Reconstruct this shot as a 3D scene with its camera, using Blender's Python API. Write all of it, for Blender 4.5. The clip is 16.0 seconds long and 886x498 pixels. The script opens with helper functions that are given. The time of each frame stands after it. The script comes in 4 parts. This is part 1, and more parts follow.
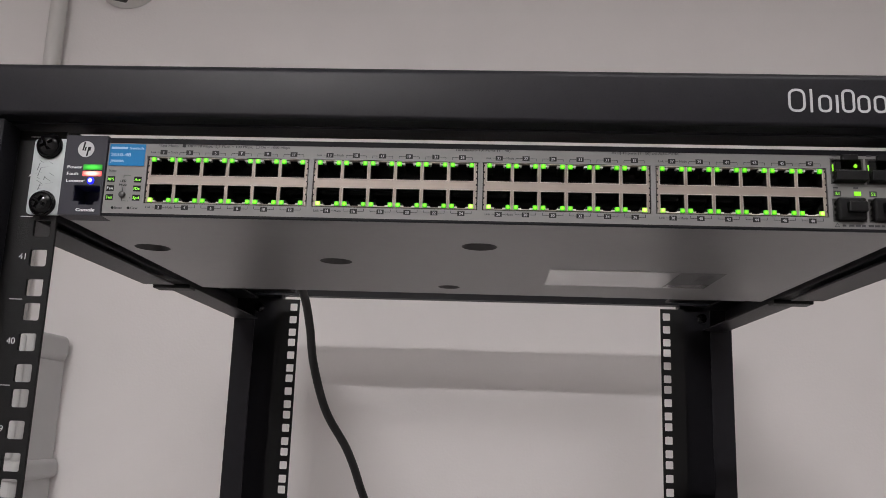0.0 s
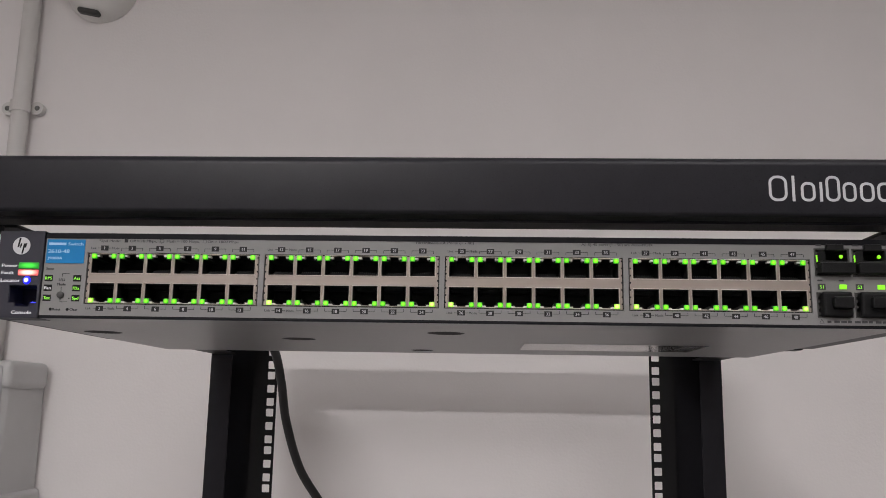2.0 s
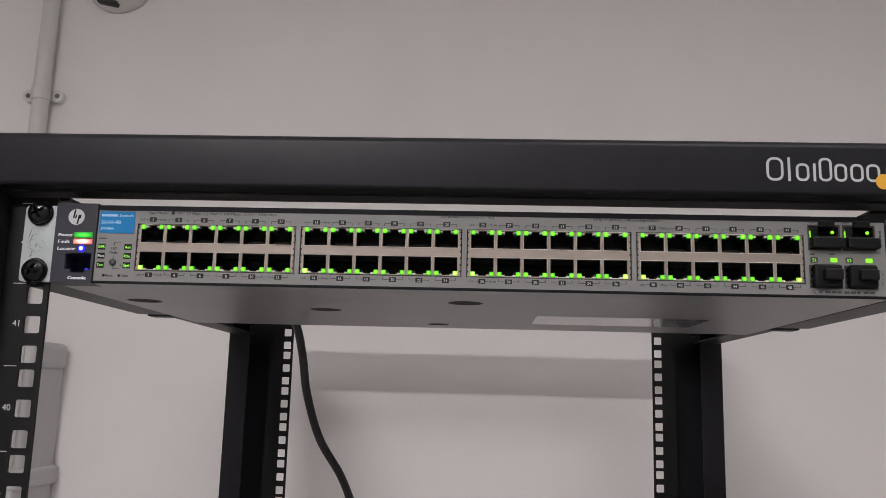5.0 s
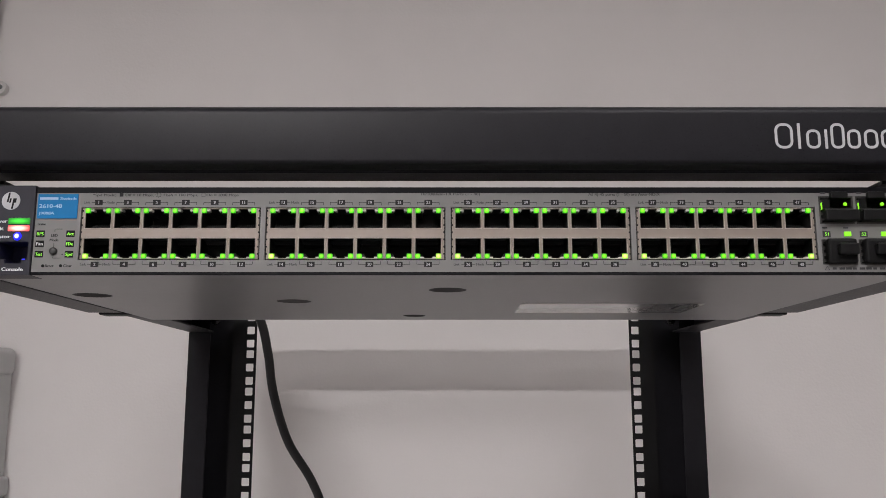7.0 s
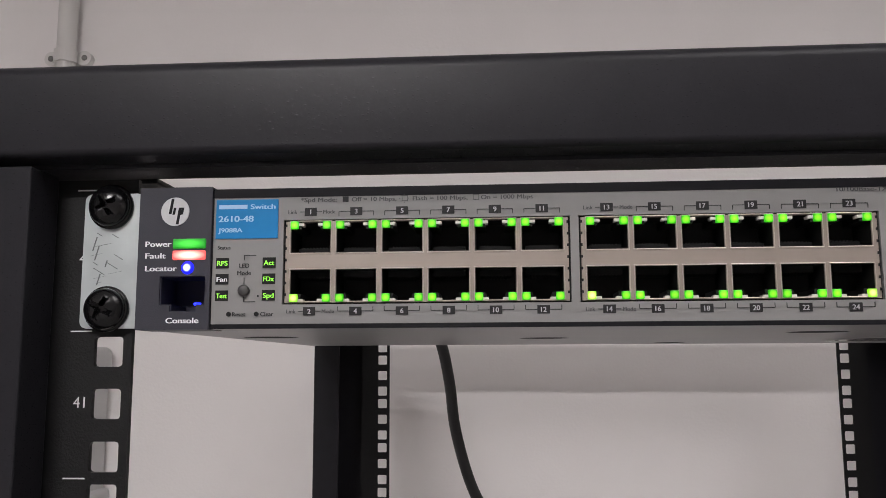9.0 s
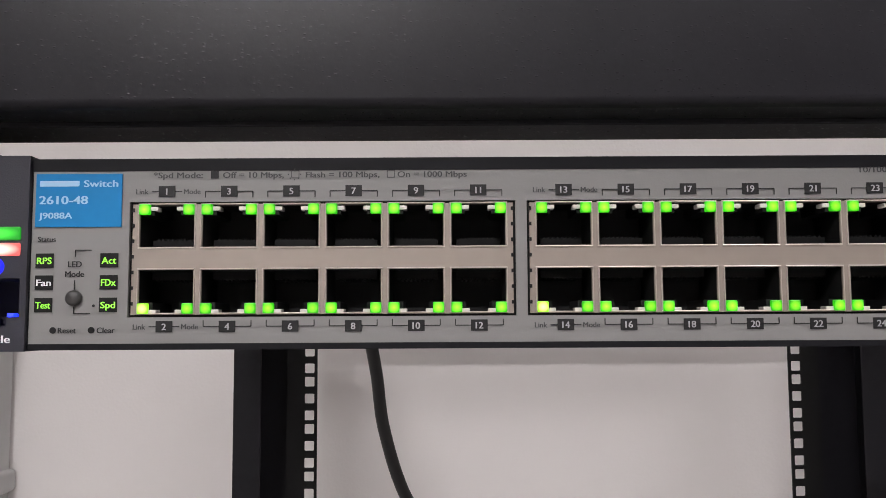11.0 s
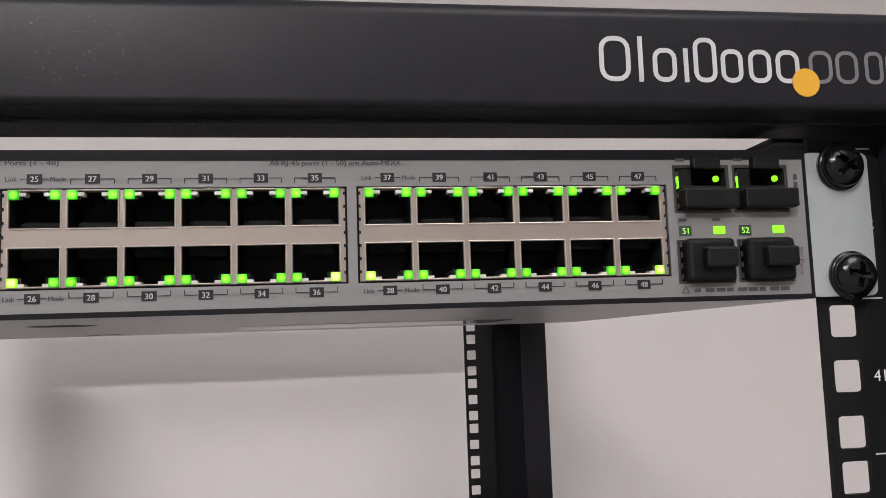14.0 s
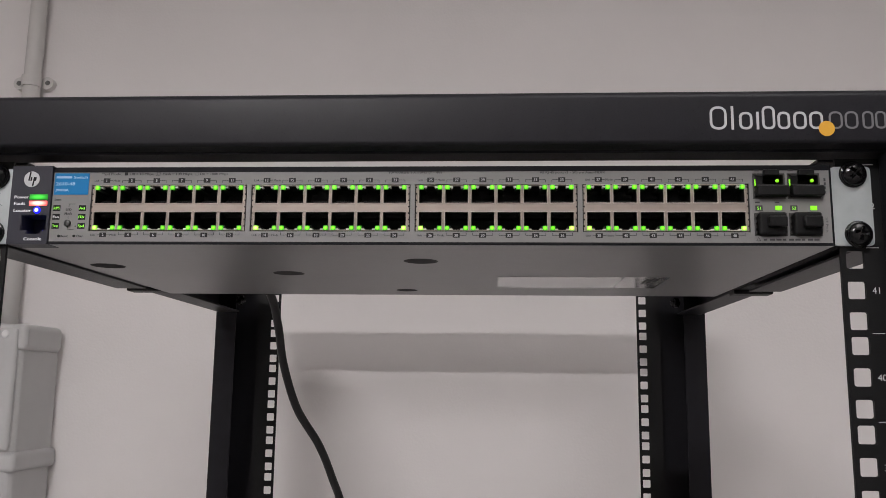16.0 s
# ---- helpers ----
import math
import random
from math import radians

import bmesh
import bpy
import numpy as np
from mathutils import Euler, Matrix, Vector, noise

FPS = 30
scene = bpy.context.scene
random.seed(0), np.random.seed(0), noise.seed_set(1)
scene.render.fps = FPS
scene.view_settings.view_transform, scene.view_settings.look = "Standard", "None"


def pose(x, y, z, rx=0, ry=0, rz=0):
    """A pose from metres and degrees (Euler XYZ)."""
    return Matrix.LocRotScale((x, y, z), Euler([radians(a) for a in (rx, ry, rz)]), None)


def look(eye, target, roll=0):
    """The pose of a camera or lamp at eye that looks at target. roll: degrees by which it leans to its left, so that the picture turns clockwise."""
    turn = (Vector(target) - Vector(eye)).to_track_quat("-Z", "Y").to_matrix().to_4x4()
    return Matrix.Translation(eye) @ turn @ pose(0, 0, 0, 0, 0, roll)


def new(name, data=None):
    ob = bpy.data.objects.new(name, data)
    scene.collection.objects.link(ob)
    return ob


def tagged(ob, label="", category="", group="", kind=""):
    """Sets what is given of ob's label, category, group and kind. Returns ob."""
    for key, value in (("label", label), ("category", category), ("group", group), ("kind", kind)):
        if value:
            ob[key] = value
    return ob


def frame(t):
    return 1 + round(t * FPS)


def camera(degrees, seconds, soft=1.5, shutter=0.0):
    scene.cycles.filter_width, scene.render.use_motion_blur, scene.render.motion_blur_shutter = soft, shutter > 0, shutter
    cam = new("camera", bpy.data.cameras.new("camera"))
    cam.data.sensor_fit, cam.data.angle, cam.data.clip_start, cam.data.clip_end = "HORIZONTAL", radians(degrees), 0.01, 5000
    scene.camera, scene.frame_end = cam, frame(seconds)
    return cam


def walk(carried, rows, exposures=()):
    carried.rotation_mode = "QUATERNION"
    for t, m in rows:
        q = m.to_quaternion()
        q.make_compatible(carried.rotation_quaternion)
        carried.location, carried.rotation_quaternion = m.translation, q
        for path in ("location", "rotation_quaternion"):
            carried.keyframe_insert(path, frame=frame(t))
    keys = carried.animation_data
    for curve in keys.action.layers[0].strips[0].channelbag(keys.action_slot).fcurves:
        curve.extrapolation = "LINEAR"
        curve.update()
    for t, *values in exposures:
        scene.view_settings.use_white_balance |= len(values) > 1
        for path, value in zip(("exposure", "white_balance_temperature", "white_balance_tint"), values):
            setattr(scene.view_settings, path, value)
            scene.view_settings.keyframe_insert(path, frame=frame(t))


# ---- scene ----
cam = camera(55.3, 16.0, soft=0.7)
PATH = [
    (0, (0.005, -0.023, 1.824), (-0.091, 1.933, 2.232), 1.9),
    (0.5, (0.009, -0.069, 1.821), (-0.059, 1.89, 2.215), 1.6),
    (1, (0.018, -0.057, 1.839), (-0.027, 1.916, 2.164), 0.9),
    (1.5, (0.021, -0.034, 1.881), (-0.019, 1.946, 2.158), 0.8),
    (2, (0.021, -0.007, 1.887), (-0.067, 1.958, 2.251), 1.0),
    (2.5, (0.019, -0.016, 1.88), (-0.056, 1.949, 2.248), 1.5),
    (3, (0.024, -0.031, 1.875), (-0.037, 1.936, 2.229), 1.4),
    (3.5, (0.024, -0.037, 1.873), (-0.038, 1.933, 2.212), 1.6),
    (4, (0.018, -0.043, 1.873), (-0.068, 1.928, 2.198), 1.7),
    (4.2, (0.018, -0.046, 1.872), (-0.08, 1.92, 2.225), 1.6),
    (6.3, (-0.001, -0.01, 1.867), (0.005, 1.96, 2.212), 0.0),
    (6.5, (-0.001, -0.004, 1.865), (0.035, 1.963, 2.227), -0.4),
    (7, (0.0, 0.002, 1.869), (0.0, 1.972, 2.213), -0.0),
    (7.5, (0.002, -0.011, 1.869), (0.002, 1.963, 2.192), -0.1),
    (8, (-0.047, 0.0, 1.87), (-0.146, 1.975, 2.169), 0.5),
    (8.5, (-0.097, 0.082, 1.893), (-0.237, 2.059, 2.166), 0.3),
    (8.7, (-0.105, 0.117, 1.905), (-0.251, 2.093, 2.18), -0.0),
    (10.8, (-0.114, 0.208, 1.933), (-0.131, 2.201, 2.096), -0.6),
    (11, (-0.104, 0.212, 1.932), (-0.105, 2.204, 2.102), -0.3),
    (11.5, (-0.075, 0.216, 1.93), (-0.029, 2.203, 2.151), -0.5),
    (12, (-0.038, 0.213, 1.931), (0.066, 2.2, 2.137), -0.7),
    (12.5, (0.0, 0.215, 1.927), (0.18, 2.197, 2.118), -0.7),
    (13, (0.039, 0.211, 1.931), (0.283, 2.189, 2.094), -1.1),
    (13.5, (0.069, 0.202, 1.924), (0.356, 2.172, 2.12), -1.4),
    (14, (0.083, 0.178, 1.917), (0.37, 2.145, 2.137), -1.9),
    (14.5, (0.056, 0.108, 1.878), (0.193, 2.082, 2.172), -0.6),
    (15, (0.058, 0.043, 1.875), (0.077, 2.022, 2.163), -0.6),
    (15.5, (0.06, -0.005, 1.862), (0.016, 1.969, 2.176), -0.4),
    (16, (0.045, -0.04, 1.85), (-0.071, 1.929, 2.18), 0.7),
]
walk(cam, [(t, look(eye, target, roll)) for t, eye, target, roll in PATH],
     exposures=((0.0, 0.0), (8.2, 0.0), (9.2, 0.15), (11.0, 0.28), (14.0, 0.33), (14.6, 0.24), (15.1, 0.02), (16.0, 0.0)))
LIGHTS = [(-0.50, -1.08, 0.56, 0.12), (0.4, -0.35, 0.6, 0.6)]   # x, y, width, depth of the ceiling panels; the second is an added fill

# ---------------------------------------------------------------- world and light
world = bpy.data.worlds.new("world")
scene.world = world
world.use_nodes = True
world.node_tree.nodes["Background"].inputs[0].default_value = (0.9, 0.93, 1.0, 1)
world.node_tree.nodes["Background"].inputs[1].default_value = 0.05


# ---------------------------------------------------------------- materials
def shader(name, color, rough=0.5, metal=0.0, vary=0.0, scale=40.0, bump=0.0, bump_scale=400.0, rough_vary=0.0,
           emit=None, strength=0.0, spec=0.5, coat=0.0, coat_rough=0.12):
    m = bpy.data.materials.new(name)
    m.use_nodes = True
    nt = m.node_tree
    b = nt.nodes["Principled BSDF"]
    b.inputs["Base Color"].default_value = (*color, 1)
    b.inputs["Roughness"].default_value = rough
    b.inputs["Metallic"].default_value = metal
    b.inputs["Specular IOR Level"].default_value = spec
    if coat:
        b.inputs["Coat Weight"].default_value = coat
        b.inputs["Coat Roughness"].default_value = coat_rough
    if emit:
        b.inputs["Emission Color"].default_value = (*emit, 1)
        b.inputs["Emission Strength"].default_value = strength
    tc = nt.nodes.new("ShaderNodeTexCoord")
    if vary:
        n1 = nt.nodes.new("ShaderNodeTexNoise")
        n1.inputs["Scale"].default_value, n1.inputs["Detail"].default_value = scale, 6
        n2 = nt.nodes.new("ShaderNodeTexNoise")
        n2.inputs["Scale"].default_value, n2.inputs["Detail"].default_value = scale * 0.13, 3
        mix = nt.nodes.new("ShaderNodeMath")
        mix.operation = "ADD"
        ramp = nt.nodes.new("ShaderNodeMapRange")
        ramp.inputs[1].default_value, ramp.inputs[2].default_value = 0.6, 1.4
        ramp.inputs[3].default_value, ramp.inputs[4].default_value = 1 - vary, 1 + vary
        mul = nt.nodes.new("ShaderNodeMix")
        mul.data_type, mul.blend_type = "RGBA", "MULTIPLY"
        mul.inputs[0].default_value = 1
        mul.inputs[6].default_value = (*color, 1)
        for n in (n1, n2):
            nt.links.new(tc.outputs["Object"], n.inputs["Vector"])
        nt.links.new(n1.outputs[0], mix.inputs[0])
        nt.links.new(n2.outputs[0], mix.inputs[1])
        nt.links.new(mix.outputs[0], ramp.inputs[0])
        nt.links.new(ramp.outputs[0], mul.inputs[7])
        nt.links.new(mul.outputs[2], b.inputs["Base Color"])
        if rough_vary:
            rr = nt.nodes.new("ShaderNodeMapRange")
            rr.inputs[1].default_value, rr.inputs[2].default_value = 0.3, 0.7
            rr.inputs[3].default_value, rr.inputs[4].default_value = rough - rough_vary, rough + rough_vary
            nt.links.new(n1.outputs[0], rr.inputs[0])
            nt.links.new(rr.outputs[0], b.inputs["Roughness"])
    if bump:
        nb = nt.nodes.new("ShaderNodeTexNoise")
        nb.inputs["Scale"].default_value, nb.inputs["Detail"].default_value = bump_scale, 4
        bp = nt.nodes.new("ShaderNodeBump")
        bp.inputs["Strength"].default_value, bp.inputs["Distance"].default_value = bump, 0.001
        nt.links.new(tc.outputs["Object"], nb.inputs["Vector"])
        nt.links.new(nb.outputs[0], bp.inputs["Height"])
        nt.links.new(bp.outputs[0], b.inputs["Normal"])
    return m


WALL = shader("wall paint", (0.78, 0.75, 0.745), 0.75, vary=0.03, scale=9, bump=0.25, bump_scale=260)
CEIL = shader("ceiling paint", (0.8, 0.8, 0.78), 0.8, vary=0.03, scale=5)
FLOOR = shader("grey vinyl", (0.45, 0.44, 0.43), 0.5, vary=0.12, scale=20)
LAMP = shader("lamp diffuser", (0.9, 0.9, 0.9), 0.5, emit=(1.0, 0.955, 0.955), strength=218.0)
# weak glow for the unseen second panel, added only as fill light
LAMP_FILL = shader("fill lamp diffuser", (0.9, 0.9, 0.9), 0.5, emit=(1.0, 0.955, 0.955), strength=8.0)
WHITE_STEEL = shader("white steel", (0.75, 0.75, 0.75), 0.4)


def powder_coat(name, color, rough, spec):
    # satin black paint with a few raised dust grains that glint
    m = shader(name, color, rough, vary=0.15, scale=900, spec=spec, coat=0.05, coat_rough=0.32)
    nt = m.node_tree
    b = nt.nodes["Principled BSDF"]
    tc = nt.nodes.new("ShaderNodeTexCoord")
    fine = nt.nodes.new("ShaderNodeTexNoise")
    fine.inputs["Scale"].default_value, fine.inputs["Detail"].default_value = 420, 3
    cell = nt.nodes.new("ShaderNodeTexVoronoi")
    cell.inputs["Scale"].default_value = 1000
    sep = nt.nodes.new("ShaderNodeSeparateColor")
    pick = nt.nodes.new("ShaderNodeMapRange")
    pick.inputs[1].default_value, pick.inputs[2].default_value = 0.55, 1.05
    near = nt.nodes.new("ShaderNodeMapRange")
    near.inputs[1].default_value, near.inputs[2].default_value = 0.31, 0.04
    grain = nt.nodes.new("ShaderNodeMath")
    grain.operation = "MULTIPLY"
    low = nt.nodes.new("ShaderNodeMath")
    low.operation = "MULTIPLY_ADD"
    low.inputs[1].default_value = 0.35
    peel = nt.nodes.new("ShaderNodeMapRange")
    peel.inputs[1].default_value, peel.inputs[2].default_value = 0.35, 0.75
    bp = nt.nodes.new("ShaderNodeBump")
    bp.inputs["Strength"].default_value, bp.inputs["Distance"].default_value = 0.7, 0.00006
    gloss = nt.nodes.new("ShaderNodeMapRange")
    gloss.inputs[2].default_value = 0.25
    gloss.inputs[3].default_value, gloss.inputs[4].default_value = spec, 0.22
    sleek = nt.nodes.new("ShaderNodeMapRange")
    sleek.inputs[2].default_value = 0.25
    sleek.inputs[3].default_value, sleek.inputs[4].default_value = rough, 0.23
    squash = nt.nodes.new("ShaderNodeMapping")
    squash.inputs["Scale"].default_value = (0.75, 1.0, 1.7)
    nt.links.new(tc.outputs["Object"], squash.inputs["Vector"])
    nt.links.new(squash.outputs[0], cell.inputs["Vector"])
    nt.links.new(tc.outputs["Object"], fine.inputs["Vector"])
    nt.links.new(cell.outputs["Color"], sep.inputs[0])
    nt.links.new(sep.outputs[0], pick.inputs[0])
    nt.links.new(cell.outputs["Distance"], near.inputs[0])
    nt.links.new(pick.outputs[0], grain.inputs[0])
    nt.links.new(near.outputs[0], grain.inputs[1])
    nt.links.new(fine.outputs[0], peel.inputs[0])
    nt.links.new(peel.outputs[0], low.inputs[0])
    nt.links.new(grain.outputs[0], low.inputs[2])
    nt.links.new(low.outputs[0], bp.inputs["Height"])
    nt.links.new(bp.outputs[0], b.inputs["Normal"])
    nt.links.new(grain.outputs[0], gloss.inputs[0])
    nt.links.new(gloss.outputs[0], b.inputs["Specular IOR Level"])
    nt.links.new(grain.outputs[0], sleek.inputs[0])
    nt.links.new(sleek.outputs[0], b.inputs["Roughness"])
    return m


BLACK = powder_coat("black powder coat", (0.0124, 0.0122, 0.0150), 0.42, 0.12)
BLACK_IN = shader("black rail paint", (0.004, 0.004, 0.0045), 0.5, vary=0.15, scale=300, bump=0.2, bump_scale=1500, spec=0.25)
PAINT_MARK = shader("white marking", (0.62, 0.62, 0.62), 0.6)
LOGO_WHITE = shader("white print", (0.42, 0.425, 0.44), 0.55, vary=0.05, scale=900)
LOGO_GREY = shader("grey print", (0.13, 0.13, 0.138), 0.55, vary=0.05, scale=900)
LOGO_YELLOW = shader("amber print", (0.58, 0.30, 0.018), 0.55)
BOLT = shader("black zinc", (0.026, 0.026, 0.028), 0.24, metal=0.7, vary=0.25, scale=300, rough_vary=0.1)
SCREW = shader("black screw", (0.0035, 0.0035, 0.004), 0.2, spec=0.32)
CHASSIS = shader("grey painted steel", (0.208, 0.207, 0.208), 0.36, vary=0.06, scale=120, bump=0.06, bump_scale=1200, spec=0.55)
DIMPLE = shader("dimple grey", (0.05, 0.05, 0.05), 0.5)
RIM = shader("bezel paint", (0.007, 0.007, 0.009), 0.55, vary=0.08, scale=300, spec=0.12)
PANEL = shader("silver grey panel", (0.169, 0.167, 0.165), 0.5, vary=0.03, scale=260, bump=0.04, bump_scale=2500)
DARKPANEL = shader("charcoal plastic", (0.022, 0.022, 0.031), 0.5, spec=0.3, vary=0.06, scale=500, bump=0.1, bump_scale=2600)
SHIELD = shader("nickel shield", (0.252, 0.214, 0.188), 0.45, metal=0.35, vary=0.04, scale=300)
JACK = shader("black jack plastic", (0.0058, 0.0058, 0.0064), 0.6, spec=0.2)
TONGUE = shader("jack tongue", (0.0058, 0.0058, 0.006), 0.6, spec=0.12)
# shield nickel made paler, so the port edges look caught by the lamp
LIP_LIT = shader("nickel lip with highlight", (0.42, 0.37, 0.33), 0.28, metal=0.5, vary=0.06, scale=500)
SHOULDER = shader("white shoulder", (0.5, 0.47, 0.45), 0.5)


def lamp_shader(name, edge, core, strength):
    m = bpy.data.materials.new(name)
    m.use_nodes = True
    nt = m.node_tree
    b = nt.nodes["Principled BSDF"]
    b.inputs["Base Color"].default_value = (*[0.3 * c for c in edge], 1)
    b.inputs["Roughness"].default_value = 0.35
    tc = nt.nodes.new("ShaderNodeTexCoord")
    mp = nt.nodes.new("ShaderNodeMapping")
    mp.inputs["Scale"].default_value = (760, 200, 760)
    gr = nt.nodes.new("ShaderNodeTexGradient")
    gr.gradient_type = "SPHERICAL"
    mix = nt.nodes.new("ShaderNodeMix")
    mix.data_type = "RGBA"
    mix.inputs[6].default_value, mix.inputs[7].default_value = (*edge, 1), (*core, 1)
    info = nt.nodes.new("ShaderNodeObjectInfo")
    mr = nt.nodes.new("ShaderNodeMapRange")
    mr.inputs[3].default_value, mr.inputs[4].default_value = strength * 0.72, strength * 1.2
    nt.links.new(tc.outputs["Object"], mp.inputs[0])
    nt.links.new(mp.outputs[0], gr.inputs[0])
    nt.links.new(gr.outputs["Fac"], mix.inputs[0])
    nt.links.new(mix.outputs[2], b.inputs["Emission Color"])
    nt.links.new(info.outputs["Random"], mr.inputs[0])
    nt.links.new(mr.outputs[0], b.inputs["Emission Strength"])
    return m


GREEN = lamp_shader("green led", (0.018, 0.42, 0.002), (0.46, 1.45, 0.04), 1.12)
GREEN_HOT = lamp_shader("bright green led", (0.25, 0.75, 0.01), (1.3, 1.4, 0.45), 1.2)
GREEN_SFP = shader("lime led", (0.1, 0.35, 0.02), 0.4, emit=(0.27, 0.88, 0.01), strength=0.9)


def bar_shader(name, edge, core, strength):
    # light pipe, brightest in its middle
    m = lamp_shader(name, edge, core, strength)
    nt = m.node_tree
    mp = nt.nodes["Mapping"]
    mp.inputs["Location"].default_value, mp.inputs["Scale"].default_value = (-1.0, 0.0, -0.9), (2.0, 0.0, 1.8)
    nt.links.new(nt.nodes["Texture Coordinate"].outputs["Generated"], mp.inputs[0])
    return m


GREEN_BAR = bar_shader("green bar", (0.01, 0.30, 0.015), (0.12, 1.25, 0.10), 0.95)
RED_BAR = bar_shader("red bar", (1.0, 0.14, 0.13), (2.4, 1.8, 1.5), 1.1)
BLUE_LED = lamp_shader("blue led", (0.01, 0.015, 1.9), (2.6, 2.8, 7.0), 1.3)
# stands in for locator light that leaks into the console jack
BLUE_LEAK = shader("blue glow", (0.05, 0.05, 0.6), 0.35, emit=(0.004, 0.012, 1.0), strength=5.0)
CONSOLE = shader("console jack plastic", (0.02, 0.02, 0.032), 0.5, spec=0.2)
TAG_BLUE = shader("blue label", (0.006, 0.16, 0.38), 0.5, spec=0.2, vary=0.04, scale=600)
TAG_TEXT = shader("pale blue print", (0.27, 0.46, 0.64), 0.5)
INK = shader("dark ink", (0.014, 0.014, 0.016), 0.6, spec=0.25)
SMUDGE = shader("faded pen", (0.13, 0.135, 0.14), 0.5, spec=0.3)
INK_SOFT = shader("grey ink", (0.05, 0.05, 0.053), 0.6, spec=0.25)
WHITE_INK = shader("white ink", (0.66, 0.66, 0.68), 0.55)
NUMBER_INK = shader("pale number print", (0.29, 0.29, 0.30), 0.55, vary=0.05, scale=900)
NUMBER_PLATE = shader("dark number plate", (0.011, 0.011, 0.012), 0.55, spec=0.25)
LIT_TEXT = shader("lit legend", (0.1, 0.4, 0.03), 0.5, emit=(0.30, 0.85, 0.05), strength=0.8)
BUTTON = shader("button plastic", (0.028, 0.027, 0.027), 0.4)
PLUG = shader("black rubber plug", (0.006, 0.006, 0.0064), 0.5, spec=0.16, vary=0.15, scale=400, bump=0.1, bump_scale=1200)
ZINC = shader("zinc plated ear", (0.43, 0.465, 0.47), 0.36, metal=0.5, vary=0.08, scale=180, rough_vary=0.08)
CLEAR = shader("glossy film", (0.30, 0.30, 0.30), 0.12, coat=0.3)
CAGE = shader("dull cage metal", (0.045, 0.044, 0.042), 0.45, metal=0.5, vary=0.15, scale=400)
LABEL = shader("glossy white label", (0.55, 0.55, 0.545), 0.12, coat=0.3)
CORD = shader("black cord", (0.015, 0.015, 0.016), 0.5, bump=0.1, bump_scale=900)
PVC = shader("grey white pvc", (0.62, 0.605, 0.59), 0.5, vary=0.03, scale=20)
BOXGREY = shader("light grey abs", (0.50, 0.50, 0.50), 0.5, vary=0.04, scale=30, bump=0.05, bump_scale=900)
BOXDARK = shader("slate grey abs", (0.14, 0.15, 0.17), 0.5)
SLOT = shader("dark slot", (0.03, 0.03, 0.03), 0.6)
CLIP_HEAD = shader("dull screw head", (0.16, 0.16, 0.155), 0.5, metal=0.4)
SENSOR = shader("off-white abs", (0.68, 0.67, 0.65), 0.55, vary=0.03, scale=30)


# ---------------------------------------------------------------- mesh helpers
def part(name, bm, material, parent=None, label="", smooth=False):
    """One bmesh as one mesh object, under a thing or a part."""
    me = bpy.data.meshes.new(name)
    bm.normal_update()
    bm.to_mesh(me)
    bm.free()
    mats = material if isinstance(material, (list, tuple)) else [material]
    for mt in mats:
        me.materials.append(mt)
    if smooth:
        for p in me.polygons:
            p.use_smooth = True
    ob = new(name, me)
    ob.parent = parent
    if label:
        tagged(ob, label)
    return ob


def again(ob, name, m, parent):
    """Another object on the mesh of ob."""
    o = new(name, ob.data)
    o.parent = parent
    o.matrix_basis = m
    return o


def thing(name, label, category, group="", kind="", at=(0, 0, 0)):
    ob = new(name)
    ob.location = at
    ob.empty_display_size = 0.02
    return tagged(ob, label, category, group, kind)


def box(bm, x0, x1, y0, y1, z0, z1, bevel=0.0, seg=2, mat=0):
    vs = [bm.verts.new((x, y, z)) for x in (x0, x1) for y in (y0, y1) for z in (z0, z1)]
    fs = [bm.faces.new([vs[i] for i in f]) for f in
          ((0, 1, 3, 2), (4, 6, 7, 5), (0, 4, 5, 1), (2, 3, 7, 6), (0, 2, 6, 4), (1, 5, 7, 3))]
    for f in fs:
        f.material_index = mat
    if bevel:
        es = list({e for f in fs for e in f.edges})
        r = bmesh.ops.bevel(bm, geom=es, offset=bevel, segments=seg, affect="EDGES", profile=0.5)
        for f in r["faces"]:
            f.material_index = mat
    return bm


def B(*a, **k):
    return box(bmesh.new(), *a, **k)


def disc(bm, c, r, depth, axis="y", n=24, r2=None, mat=0):
    """A closed cylinder or cone from c along the axis."""
    r2 = r if r2 is None else r2
    rings = []
    for k, rad in ((0, r), (1, r2)):
        ring = []
        for i in range(n):
            a = 2 * math.pi * i / n
            u, v, w = rad * math.cos(a), rad * math.sin(a), depth * k
            p = {"y": (u, w, v), "z": (u, v, w), "x": (w, u, v)}[axis]
            ring.append(bm.verts.new((c[0] + p[0], c[1] + p[1], c[2] + p[2])))
        rings.append(ring)
    fs = [bm.faces.new(rings[0]), bm.faces.new(rings[1][::-1])]
    for i in range(n):
        fs.append(bm.faces.new((rings[0][i], rings[1][i], rings[1][(i + 1) % n], rings[0][(i + 1) % n])))
    for f in fs:
        f.material_index = mat
    bmesh.ops.recalc_face_normals(bm, faces=fs)
    return bm


